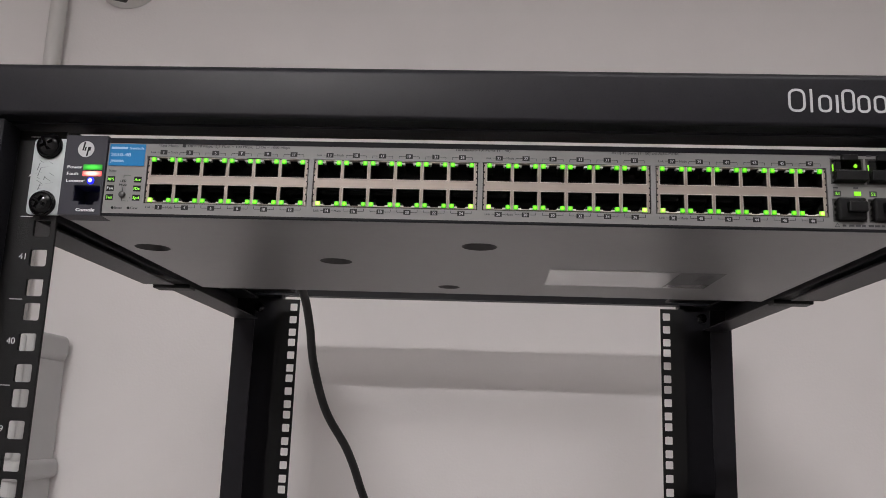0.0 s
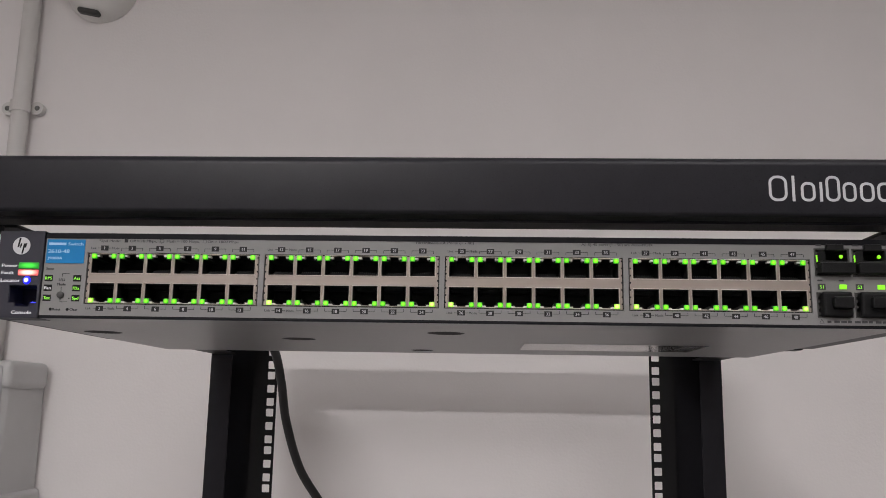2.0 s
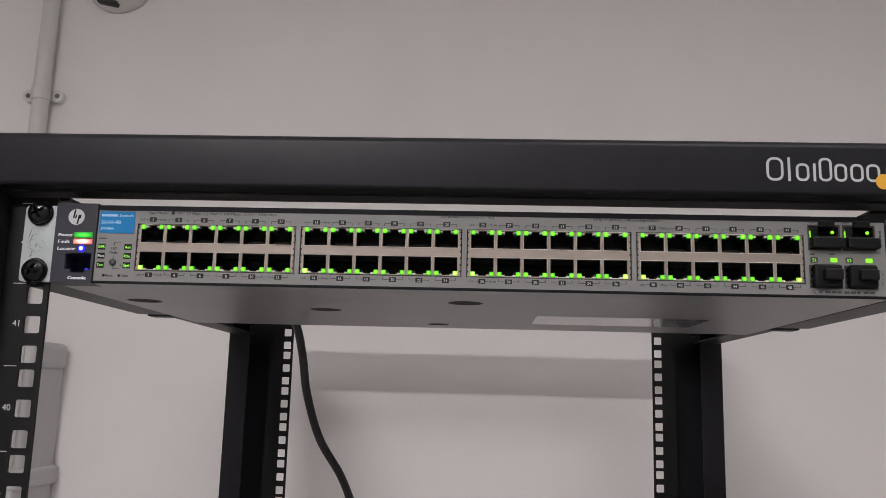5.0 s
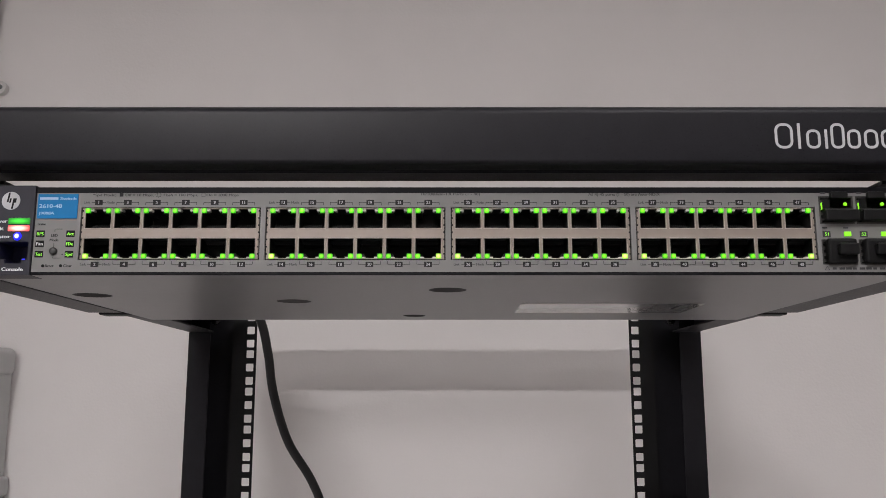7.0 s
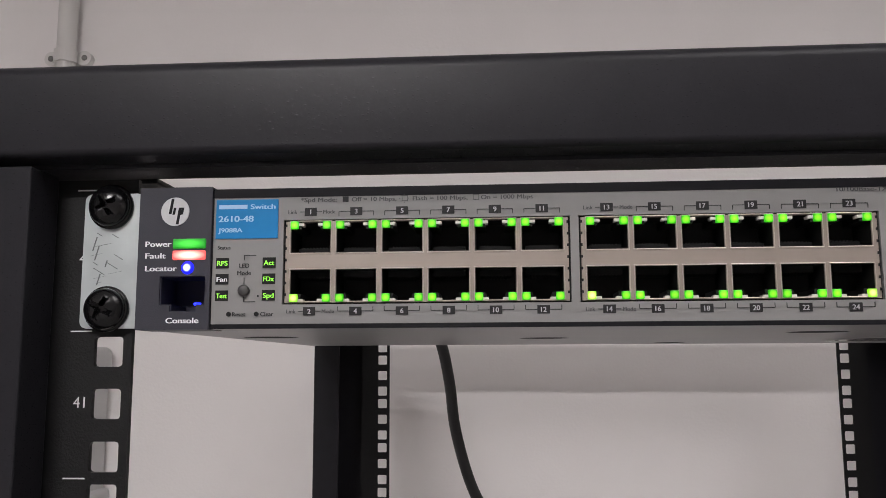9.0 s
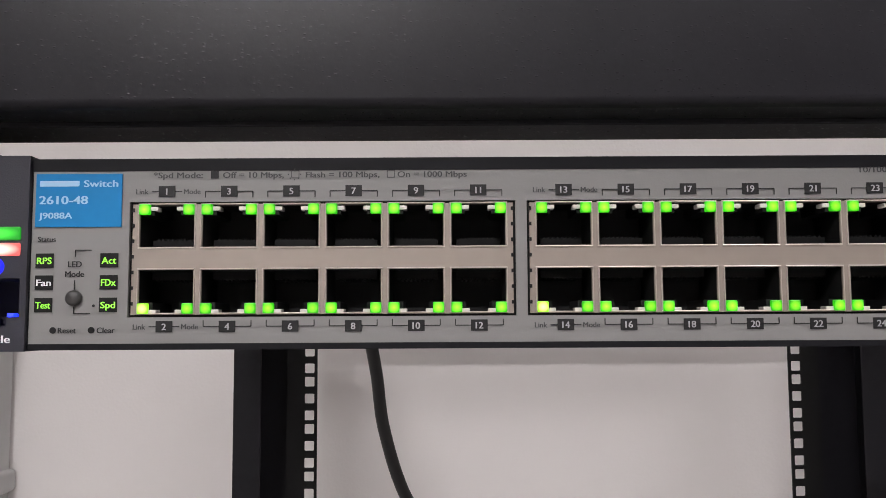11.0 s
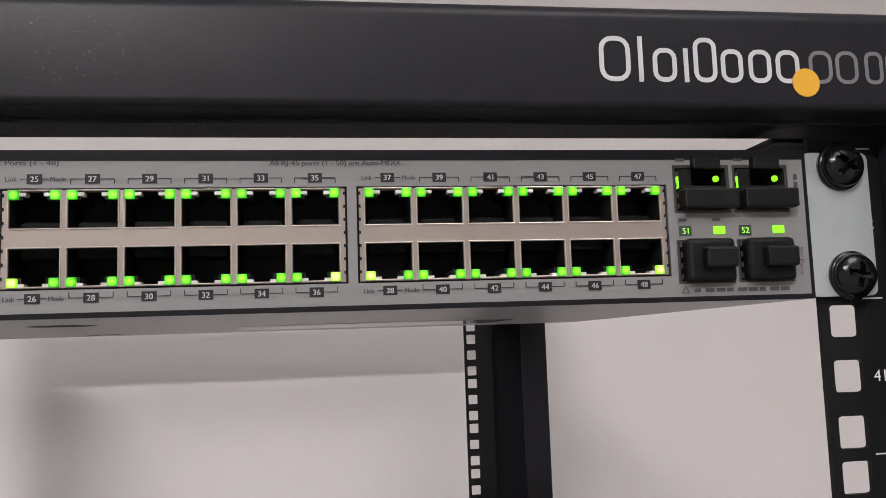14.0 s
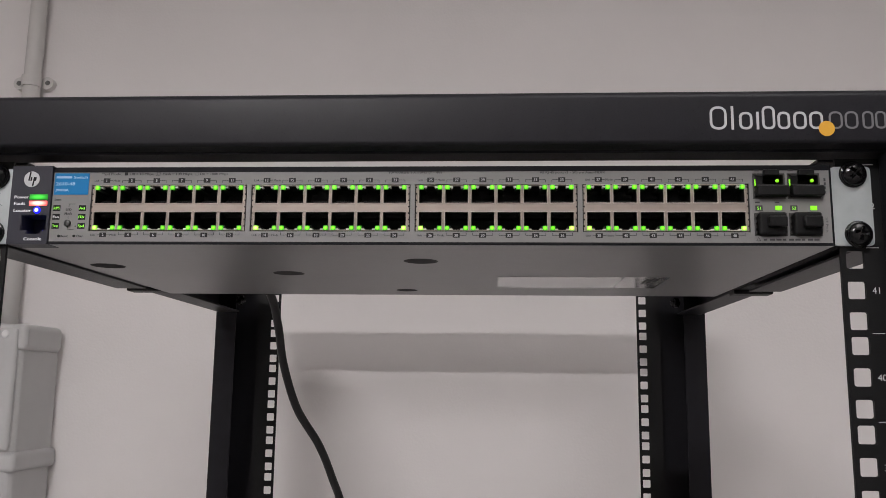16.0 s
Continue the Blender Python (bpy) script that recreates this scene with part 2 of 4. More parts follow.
def turned(bm, c, prof, axis="y", n=28, mat=0):
    """A turned solid: (radius, depth along the axis) pairs from tip to base."""
    rings = []
    for rad, w in prof:
        ring = []
        for i in range(n):
            a = 2 * math.pi * i / n
            u, v = rad * math.cos(a), rad * math.sin(a)
            p = {"y": (u, w, v), "z": (u, v, w), "x": (w, u, v)}[axis]
            ring.append(bm.verts.new((c[0] + p[0], c[1] + p[1], c[2] + p[2])))
        rings.append(ring)
    fs = [bm.faces.new(rings[0]), bm.faces.new(rings[-1][::-1])]
    for a, b in zip(rings, rings[1:]):
        for i in range(n):
            fs.append(bm.faces.new((a[i], b[i], b[(i + 1) % n], a[(i + 1) % n])))
    for f in fs:
        f.material_index = mat
        f.smooth = True
    bmesh.ops.recalc_face_normals(bm, faces=fs)
    return bm


def plate(xs, zs, hole, y0, y1, bm=None, mat=0):
    """A plate in x and z with rectangular holes, from y0 (front) to y1."""
    bm = bm or bmesh.new()
    vd = {}

    def v(i, j, k):
        if (i, j, k) not in vd:
            vd[(i, j, k)] = bm.verts.new((xs[i], y1 if k else y0, zs[j]))
        return vd[(i, j, k)]
    nx, nz = len(xs) - 1, len(zs) - 1
    solid = lambda i, j: 0 <= i < nx and 0 <= j < nz and not hole(i, j)
    for i in range(nx):
        for j in range(nz):
            if not solid(i, j):
                continue
            fs = [(v(i, j, 0), v(i + 1, j, 0), v(i + 1, j + 1, 0), v(i, j + 1, 0)),
                  (v(i, j, 1), v(i, j + 1, 1), v(i + 1, j + 1, 1), v(i + 1, j, 1))]
            if not solid(i - 1, j):
                fs.append((v(i, j, 0), v(i, j + 1, 0), v(i, j + 1, 1), v(i, j, 1)))
            if not solid(i + 1, j):
                fs.append((v(i + 1, j, 0), v(i + 1, j, 1), v(i + 1, j + 1, 1), v(i + 1, j + 1, 0)))
            if not solid(i, j - 1):
                fs.append((v(i, j, 0), v(i, j, 1), v(i + 1, j, 1), v(i + 1, j, 0)))
            if not solid(i, j + 1):
                fs.append((v(i, j + 1, 0), v(i + 1, j + 1, 0), v(i + 1, j + 1, 1), v(i, j + 1, 1)))
            for f in fs:
                bm.faces.new(f).material_index = mat
    bmesh.ops.recalc_face_normals(bm, faces=bm.faces)
    return bm


def channel(pts, t, a, b, along="z", bevel=0.0, seg=2):
    """Bent sheet of thickness t along the polyline pts, extruded from a to b."""
    n = len(pts)
    nor = []
    for (x0, y0), (x1, y1) in zip(pts, pts[1:]):
        d = math.hypot(x1 - x0, y1 - y0)
        nor.append((-(y1 - y0) / d, (x1 - x0) / d))
    off = []
    for i, (x, y) in enumerate(pts):
        n0, n1 = nor[max(i - 1, 0)], nor[min(i, n - 2)]
        s = 1 + n0[0] * n1[0] + n0[1] * n1[1]
        off.append((x + t * (n0[0] + n1[0]) / s, y + t * (n0[1] + n1[1]) / s))
    loop = list(pts) + off[::-1]
    bm = bmesh.new()
    place = (lambda p, w: (p[0], p[1], w)) if along == "z" else \
            (lambda p, w: (p[0], w, p[1])) if along == "y" else (lambda p, w: (w, p[0], p[1]))
    lo = [bm.verts.new(place(p, a)) for p in loop]
    hi = [bm.verts.new(place(p, b)) for p in loop]
    m = len(loop)
    for i in range(m):
        bm.faces.new((lo[i], lo[(i + 1) % m], hi[(i + 1) % m], hi[i]))
    for i in range(n - 1):
        j = m - 1 - i
        bm.faces.new((lo[i], lo[i + 1], lo[j - 1], lo[j]))
        bm.faces.new((hi[i], hi[j], hi[j - 1], hi[i + 1]))
    bmesh.ops.recalc_face_normals(bm, faces=bm.faces)
    if bevel:
        es = [e for e in bm.edges if not e.is_boundary and e.calc_face_angle(0) > 0.5]
        bmesh.ops.bevel(bm, geom=es, offset=bevel, segments=seg, affect="EDGES", profile=0.5)
    return bm


def tube(pts, r, n=10, closed_caps=True):
    """A round tube through the points."""
    P = [Vector(p) for p in pts]
    bm = bmesh.new()
    rings = []
    for i, p in enumerate(P):
        d = (P[min(i + 1, len(P) - 1)] - P[max(i - 1, 0)]).normalized()
        side = d.orthogonal().normalized() if i == 0 else (side - d * side.dot(d)).normalized()
        up = d.cross(side)
        rings.append([bm.verts.new(p + r * (math.cos(2 * math.pi * k / n) * side + math.sin(2 * math.pi * k / n) * up)) for k in range(n)])
    for a, b in zip(rings, rings[1:]):
        for k in range(n):
            bm.faces.new((a[k], a[(k + 1) % n], b[(k + 1) % n], b[k])).smooth = True
    bm.faces.new(rings[0][::-1])
    bm.faces.new(rings[-1])
    bmesh.ops.recalc_face_normals(bm, faces=bm.faces)
    return bm


def spline(pts, step=6):
    """Catmull-Rom through the points."""
    P = [Vector(p) for p in pts]
    P = [2 * P[0] - P[1]] + P + [2 * P[-1] - P[-2]]
    out = []
    for a, b, c, d in zip(P, P[1:], P[2:], P[3:]):
        for k in range(step):
            t = k / step
            out.append(0.5 * (2 * b + (c - a) * t + (2 * a - 5 * b + 4 * c - d) * t * t + (3 * b - a - 3 * c + d) * t ** 3))
    return out + [P[-2]]


LETTERS = {}


def letters(body):
    """The built-in font's outlines for a word, as plain triangles one em high."""
    if body not in LETTERS:
        cu = bpy.data.curves.new("word", "FONT")
        cu.body, cu.resolution_u = body, 3
        ob = bpy.data.objects.new("word", cu)
        scene.collection.objects.link(ob)
        me = bpy.data.meshes.new_from_object(ob.evaluated_get(bpy.context.evaluated_depsgraph_get()))
        LETTERS[body] = ([tuple(v.co) for v in me.vertices], [tuple(p.vertices) for p in me.polygons])
        bpy.data.objects.remove(ob)
        bpy.data.meshes.remove(me)
    return LETTERS[body]


def write(bm, body, x, z, y, cap, width=None, align="c", mat=0, turn=0, bold=0.0):
    """Writing in the plane at y, facing the front; x and z are its anchor, cap its capital height."""
    vs, fs = letters(body)
    if not vs:
        return bm
    s = cap / 0.72
    x0, x1 = min(v[0] for v in vs), max(v[0] for v in vs)
    sx = width / (x1 - x0) if width else s
    ax = {"l": x0, "c": (x0 + x1) / 2, "r": x1}[align]
    shifts = ((0, 0), (bold, 0), (-bold, 0)) if bold else ((0, 0),)
    for k, (dx, dz) in enumerate(shifts):
        made = []
        for v in vs:
            u, w = (v[0] - ax) * sx + dx, (v[1] - 0.36) * s + dz
            if turn:
                u, w = w, -u
            made.append(bm.verts.new((x + u, y - 0.00002 * k, z + w)))
        for f in fs:
            try:
                bm.faces.new([made[i] for i in f]).material_index = mat
            except ValueError:
                pass
    return bm


def flat(bm, x0, x1, z0, z1, y, mat=0, thick=0.00012):
    return box(bm, x0, x1, y, y + thick, z0, z1, mat=mat)


# ---------------------------------------------------------------- room
WY = 1.27
structure = lambda ob, label, cat: tagged(ob, label, cat, kind="structure")
structure(part("wall_north", B(-2.3, 2.3, WY, WY + 0.12, 0, 2.9), WALL), "plain off-white painted wall behind the rack", "wall")
structure(part("wall_south", B(-2.3, 2.3, -3.12, -3.0, 0, 2.9), WALL), "plain off-white painted wall", "wall")
structure(part("wall_west", B(-2.42, -2.3, -3.12, WY + 0.12, 0, 2.9), WALL), "plain off-white painted wall", "wall")
structure(part("wall_east", B(2.3, 2.42, -3.12, WY + 0.12, 0, 2.9), WALL), "plain off-white painted wall", "wall")
structure(part("floor", B(-2.42, 2.42, -3.12, WY + 0.12, -0.1, 0), FLOOR), "grey vinyl floor under the rack", "floor")
structure(part("ceiling", B(-2.42, 2.42, -3.12, WY + 0.12, 2.9, 3.0), CEIL), "white ceiling with a lamp and an added fill panel", "ceiling")


def ceiling_light(x, y, sx, sy, glow):
    t = thing("ceiling_light", "white framed ceiling panel set out of view to light the rack", "ceiling light", "ceiling lights", at=(x, y, 2.9))
    bm = bmesh.new()
    box(bm, -sx / 2 - 0.03, sx / 2 + 0.03, -sy / 2 - 0.03, -sy / 2, -0.03, 0, 0.002)
    box(bm, -sx / 2 - 0.03, sx / 2 + 0.03, sy / 2, sy / 2 + 0.03, -0.03, 0, 0.002)
    box(bm, -sx / 2 - 0.03, -sx / 2, -sy / 2, sy / 2, -0.03, 0, 0.002)
    box(bm, sx / 2, sx / 2 + 0.03, -sy / 2, sy / 2, -0.03, 0, 0.002)
    part("frame", bm, WHITE_STEEL, t)
    part("diffuser", B(-sx / 2, sx / 2, -sy / 2, sy / 2, -0.022, -0.012), glow, t, "glowing white diffuser")
    return t


# narrow panel: main lamp; square one: invented fill out of view
for lx, ly, sx, sy in LIGHTS:
    ceiling_light(lx, ly, sx, sy, LAMP if sy < 0.2 else LAMP_FILL)

# ---------------------------------------------------------------- rack
FY = 0.40           # front of the switch
U42 = 1.948         # middle of the top unit
UNIT = 0.04445
rack = thing("server_rack", "black powder-coated open four-post server rack", "server rack", at=(0, 0, 0))


def beam(name, y0, y1, flip, z0=1.9773, z1=2.0065, low=0.0022):
    yf, yb = (y1, y0) if flip else (y0, y1)
    R, d = 0.0046, -1 if flip else 1
    pts = [(yb, z0)]
    for q, zc, a0 in ((low, z0 + low, -90), (R, z1 - R, 0)):
        for k in range(10):
            a = radians(a0 + 10 * k)
            pts.append((yf + d * q * (1 - math.cos(a)), zc + q * math.sin(a)))
    pts.append((yb, z1))
    bm = channel(pts, -0.004 if not flip else 0.004, -0.299, 0.299, "x")
    for f in bm.faces:
        f.smooth = True
    for e in bm.edges:
        e.smooth = e.calc_face_angle(0) < 0.6
    return part(name, bm, BLACK, rack, "black steel top cross beam")


front_beam = beam("front_beam", 0.388, 0.416, False)
part("bottom_hem", B(-0.2985, 0.2985, 0.3998, 0.4162, 1.9760, 1.9780, 0.0004), BLACK, rack, "black folded hem under the front beam")
beam("rear_beam", 1.031, 1.047, True, 1.979, 2.028)

# the maker's mark on the front beam, as plain shapes
def ring_shape(bm, x0, x1, z0, z1, w, y, mat=0):
    """A hollow rounded block of stroke w."""
    r = min((x1 - x0), (z1 - z0)) * 0.42
    def loop(ins):
        out = []
        rr = max(r - ins, 0.0003)
        for cx, cz, a0 in ((x1 - r, z1 - r, 0), (x0 + r, z1 - r, 90), (x0 + r, z0 + r, 180), (x1 - r, z0 + r, 270)):
            for k in range(5):
                a = radians(a0 + 22.5 * k)
                out.append((cx + rr * math.cos(a), cz + rr * math.sin(a)))
        return out
    o = [bm.verts.new((x, y, z)) for x, z in loop(0)]
    i = [bm.verts.new((x, y, z)) for x, z in loop(w)]
    for k in range(len(o)):
        n = (k + 1) % len(o)
        f = bm.faces.new((o[k], i[k], i[n], o[n]))
        f.material_index = mat


LY = 0.388 - 0.0002
ZB, ZX, ZC = 1.9846, 1.9940, 1.9971
for xa, xb, zt in ((0.1573, 0.1660, ZC), (0.1722, 0.1790, ZX), (0.1838, 0.1905, ZC), (0.1916, 0.1980, ZX), (0.1996, 0.2063, ZX), (0.2076, 0.2146, ZX)):
    bm = bmesh.new()
    ring_shape(bm, xa, xb, ZB, zt, 0.0013, LY)
    part("mark_block", bm, LOGO_WHITE, front_beam, "white printed hollow block")
for xa, zt in ((0.1682, ZC), (0.1810, ZX)):
    part("mark_bar", flat(bmesh.new(), xa, xa + 0.0013, ZB, zt, LY), LOGO_WHITE, front_beam, "white printed bar")
for xa, xb, za, zb in ((0.2174, 0.2244, ZB, ZX), (0.2254, 0.2322, ZB, ZX), (0.2342, 0.2398, ZB, ZX), (0.2406, 0.2462, ZB, ZX), (0.2474, 0.2506, 1.9928, 1.9960)):
    bm = bmesh.new()
    ring_shape(bm, xa, xb, za, zb, 0.0011 if xb - xa > 0.003 else 0.0003, LY)
    part("mark_block", bm, LOGO_GREY, front_beam, "dark grey printed hollow block")
part("amber_dot", disc(bmesh.new(), (0.2161, LY - 0.00025, 1.9848), 0.0040, 0.0003, n=32), LOGO_YELLOW, front_beam, "round amber printed dot")


def hole_rows():
    zs = []
    for u in range(1, 43):
        c = U42 - (42 - u) * UNIT
        zs += [c - 0.015875, c, c + 0.015875]
    return zs


def mounting_rail(sx, y, t):
    """The punched flange of a post; sx is its side, t its thickness backwards."""
    h = 0.0046
    xs = sorted(sx * a for a in (0.2252, 0.2325 - h, 0.2325 + h, 0.2540))
    ci = 1
    zs = [0.06]
    for z in hole_rows():
        zs += [z - h, z + h]
    zs.append(1.9735)
    bm = plate(xs, zs, lambda i, j: i == ci and j % 2 == 1, y, y + t)
    # rounded corners of the punched holes
    c = 0.0011
    for z in hole_rows()[-45:]:
        for a in (-1, 1):
            for b in (-1, 1):
                X, Z = sx * 0.2325 + a * h, z + b * h
                tri = ((X, Z), (X - a * c, Z), (X - a * c * 0.3, Z - b * c * 0.3), (X, Z - b * c))
                f0 = [bm.verts.new((p, y + 0.0001, q)) for p, q in tri]
                f1 = [bm.verts.new((p, y + t - 0.0001, q)) for p, q in tri]
                bm.faces.new(f0), bm.faces.new(f1[::-1])
                for k in (1, 2):
                    bm.faces.new((f0[k], f0[k + 1], f1[k + 1], f1[k]))
    return part("mounting_rail", bm, BLACK_IN, rack, "black rail punched with square holes")


def post(sx, yf, yb, s, top, out=0.299, lip=0.025):
    """Bent post: step from the rail, wide face, side, lip. s is 1 in front, -1 behind."""
    flip = sx * s
    pts = [(sx * 0.2480, yf + s * 0.0165), (sx * 0.2480, yf), (sx * out, yf), (sx * out, yb), (sx * (out - lip), yb)]
    return part("post", channel(pts, 0.002 * flip, 0.0, top, "z", 0.0007), BLACK, rack, "black folded steel post")


for sx in (-1, 1):
    post(sx, 0.388, 0.470, 1, 1.9745, lip=0.012)
    post(sx, 1.0465, 0.985, -1, 2.026, out=0.2948 if sx < 0 else 0.299)
    mounting_rail(sx, 1.0275, 0.002)
    front_rail = mounting_rail(sx, 0.405, 0.002)
    front_rail.location.x = 0.0028 if sx < 0 else 0.0006
    for u in range(26, 43):
        z = U42 - (42 - u) * UNIT
        xa, xb = (-0.2448, -0.2380) if sx < 0 else (0.2385, 0.2448)
        part("unit_line", flat(bmesh.new(), xa, xb, z - UNIT / 2 - 0.0002, z - UNIT / 2 + 0.0002, 0.4048, thick=0.0001), PAINT_MARK, front_rail, "thin white printed line")
        part("unit_number", write(bmesh.new(), str(u), -0.2409 if sx < 0 else 0.2418, z + (0.0006 if sx < 0 else 0), 0.4047, 0.0034), PAINT_MARK, front_rail, "white printed unit number")
    part("unit_line", flat(bmesh.new(), xa, xb, U42 + UNIT / 2 - 0.0002, U42 + UNIT / 2 + 0.0002, 0.4048, thick=0.0001), PAINT_MARK, front_rail, "thin white printed line")


def hex_bolt(x, z, y, turn):
    bm = bmesh.new()
    turned(bm, (x, y, z), [(0.0066, -0.0016), (0.0088, -0.0016), (0.0089, -0.0012), (0.0089, 0.0)], n=28)
    ob = part("bolt", bm, BOLT, rack, "black hexagon bolt with washer")
    hx = bmesh.new()
    vs = [(0.0074, -0.0016), (0.0076, -0.006), (0.0070, -0.0066)]
    rings = []
    for r, w in vs:
        rings.append([hx.verts.new((x + r * math.cos(radians(60 * k + turn)), y + w, z + r * math.sin(radians(60 * k + turn)))) for k in range(6)])
    for a, b in zip(rings, rings[1:]):
        for k in range(6):
            hx.faces.new((a[k], a[(k + 1) % 6], b[(k + 1) % 6], b[k]))
    hx.faces.new(rings[-1])
    # raised grade marks, unreadable
    for k in range(4):
        box(hx, x - 0.004 + 0.002 * k, x - 0.0032 + 0.002 * k, y - 0.0068, y - 0.0066, z - 0.0035 + 0.004 * (k % 2), z - 0.001 + 0.004 * (k % 2))
    bmesh.ops.recalc_face_normals(hx, faces=hx.faces)
    part("head", hx, BOLT, ob)


for sx in (-1, 1):
    hex_bolt(-0.2816 if sx < 0 else 0.2855, 1.9902, 0.388, 12)
    hex_bolt(-0.2805 if sx < 0 else 0.2845, 1.9548, 0.388, 40)
    # telescoping side rails between front and rear posts
    pts = [(sx * 0.268, 1.938), (sx * 0.296, 1.938), (sx * 0.296, 1.972), (sx * 0.268, 1.972)]
    part("side_rail", channel(pts, 0.0018 * sx, 0.409, 0.706, "y", 0.0005), BLACK, rack, "black folded side rail")
    pts = [(sx * 0.266, 1.9425), (sx * 0.2935, 1.9425), (sx * 0.2935, 1.969), (sx * 0.266, 1.969)]
    part("side_rail", channel(pts, 0.0018 * sx, 0.45, 0.984, "y", 0.0005), BLACK, rack, "black folded inner side rail")
    part("top_flange", B(*sorted((sx * 0.2215, sx * 0.290)), 0.4165, 0.984, 1.9748, 1.9768, 0.0006), BLACK, rack, "black top side flange")
    part("rail_stop", B(*sorted((sx * 0.262, sx * 0.2965)), 0.728, 0.745, 1.9385, 1.9425, 0.001), BLACK_IN, rack, "black rounded rail stop")
    part("rail_screw", turned(bmesh.new(), (sx * 0.2645, 0.985, 1.957), [(0.002, -0.004), (0.0055, -0.003), (0.006, 0.0)]), BOLT, rack, "dark pan-head screw")

# ---------------------------------------------------------------- the switch
XL, XR, Z0, Z1, YB = -0.2188, 0.2215, 1.926, 1.9688, 0.638
switch = thing("network_switch", "grey 48-port rack network switch with lit green port lights", "network switch", at=(0, 0, 0))

DIMPLES = [(-0.200, 0.482, 0.0108), (-0.0905, 0.513, 0.0105), (0.0025, 0.458, 0.0104), (-0.0205, 0.606, 0.0082)]
bm = bmesh.new()
# underside with round recesses, their sides and floors a darker grey
outer = [bm.verts.new(p) for p in ((XL, FY + 0.001, Z0), (XR, FY + 0.001, Z0), (XR, YB, Z0), (XL, YB, Z0))]
edges = [bm.edges.new((outer[k], outer[(k + 1) % 4])) for k in range(4)]
loops = []
for cx, cy, r in DIMPLES:
    ring = [bm.verts.new((cx + r * math.cos(2 * math.pi * k / 28), cy + r * math.sin(2 * math.pi * k / 28), Z0)) for k in range(28)]
    edges += [bm.edges.new((ring[k], ring[(k + 1) % 28])) for k in range(28)]
    loops.append((ring, cx, cy, r))
bmesh.ops.triangle_fill(bm, edges=edges, use_beauty=True, normal=(0, 0, -1))
for ring, cx, cy, r in loops:
    top = [bm.verts.new((cx + 0.8 * (v.co.x - cx), cy + 0.8 * (v.co.y - cy), Z0 + 0.0035)) for v in ring]
    for k in range(28):
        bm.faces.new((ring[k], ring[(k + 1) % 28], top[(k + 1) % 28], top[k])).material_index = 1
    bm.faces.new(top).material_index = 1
up = [bm.verts.new((v.co.x, v.co.y, Z1)) for v in outer]
for k in (1, 2, 3):
    bm.faces.new((outer[k], outer[(k + 1) % 4], up[(k + 1) % 4], up[k]))
bm.faces.new(up)
bmesh.ops.recalc_face_normals(bm, faces=bm.faces)
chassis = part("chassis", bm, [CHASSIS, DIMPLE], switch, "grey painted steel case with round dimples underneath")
part("rear_lip", B(XL + 0.001, XR - 0.001, YB, YB + 0.003, Z0 + 0.001, Z1 - 0.001, 0.0008), CHASSIS, switch)
lab2 = bmesh.new()
box(lab2, 0.049, 0.133, 0.524, 0.583, Z0 - 0.0003, Z0 - 0.0001)
tag = part("rating_label", lab2, LABEL, switch, "glossy white rating label on the underside")
part("clear_strip", B(0.1335, 0.163, 0.524, 0.583, Z0 - 0.00025, Z0 - 0.0001), CLEAR, tag, "greyish glossy end of the label")
bm = bmesh.new()
for k in range(3):
    box(bm, 0.149 + 0.003 * k, 0.1512 + 0.003 * k, 0.532, 0.556 - 0.004 * k, Z0 - 0.00042, Z0 - 0.0003)
part("print_bars", bm, INK_SOFT, tag, "illegible grey print")

# bezel: dark rim with the silver panel set in, cut for the port blocks and sockets
BLK = [(-0.1743 + 0.0890 * k, -0.1743 + 0.0890 * k + 0.0865) for k in range(4)]
BZ0, BZ1 = 1.9332, 1.9590
SF = [(0.1812, 0.1980), (0.1990, 0.2158)]          # socket columns
part("bezel", plate([-0.1975, -0.1961, 0.2205, XR], [Z0, Z0 + 0.0014, Z1 - 0.0028, Z1], lambda i, j: i == 1 and j == 1, FY, FY + 0.0015), RIM, switch, "dark grey front rim")
xs = [-0.1961]
for a, b in BLK:
    xs += [a, b]
for a, b in SF:
    xs += [a, b]
xs.append(0.2205)
zs = [Z0 + 0.0014, 1.9310, BZ0, 1.9432, 1.9508, BZ1, 1.9645, Z1 - 0.0028]


def cut(i, j):
    if i % 2 == 0:
        return False
    if i < 8:
        return 2 <= j <= 4
    return j in (1, 2) or j in (4, 5)


panel = part("front_panel", plate(xs, zs, cut, FY + 0.0002, FY + 0.0014), PANEL, switch, "silver grey printed front panel")

PY = FY - 0.0001       # print on the panel
PORT_P, PORT_W = 0.01397, 0.0121
TZ0, TZ1, LZ0, LZ1 = 1.9489, 1.9583, 1.9341, 1.9438

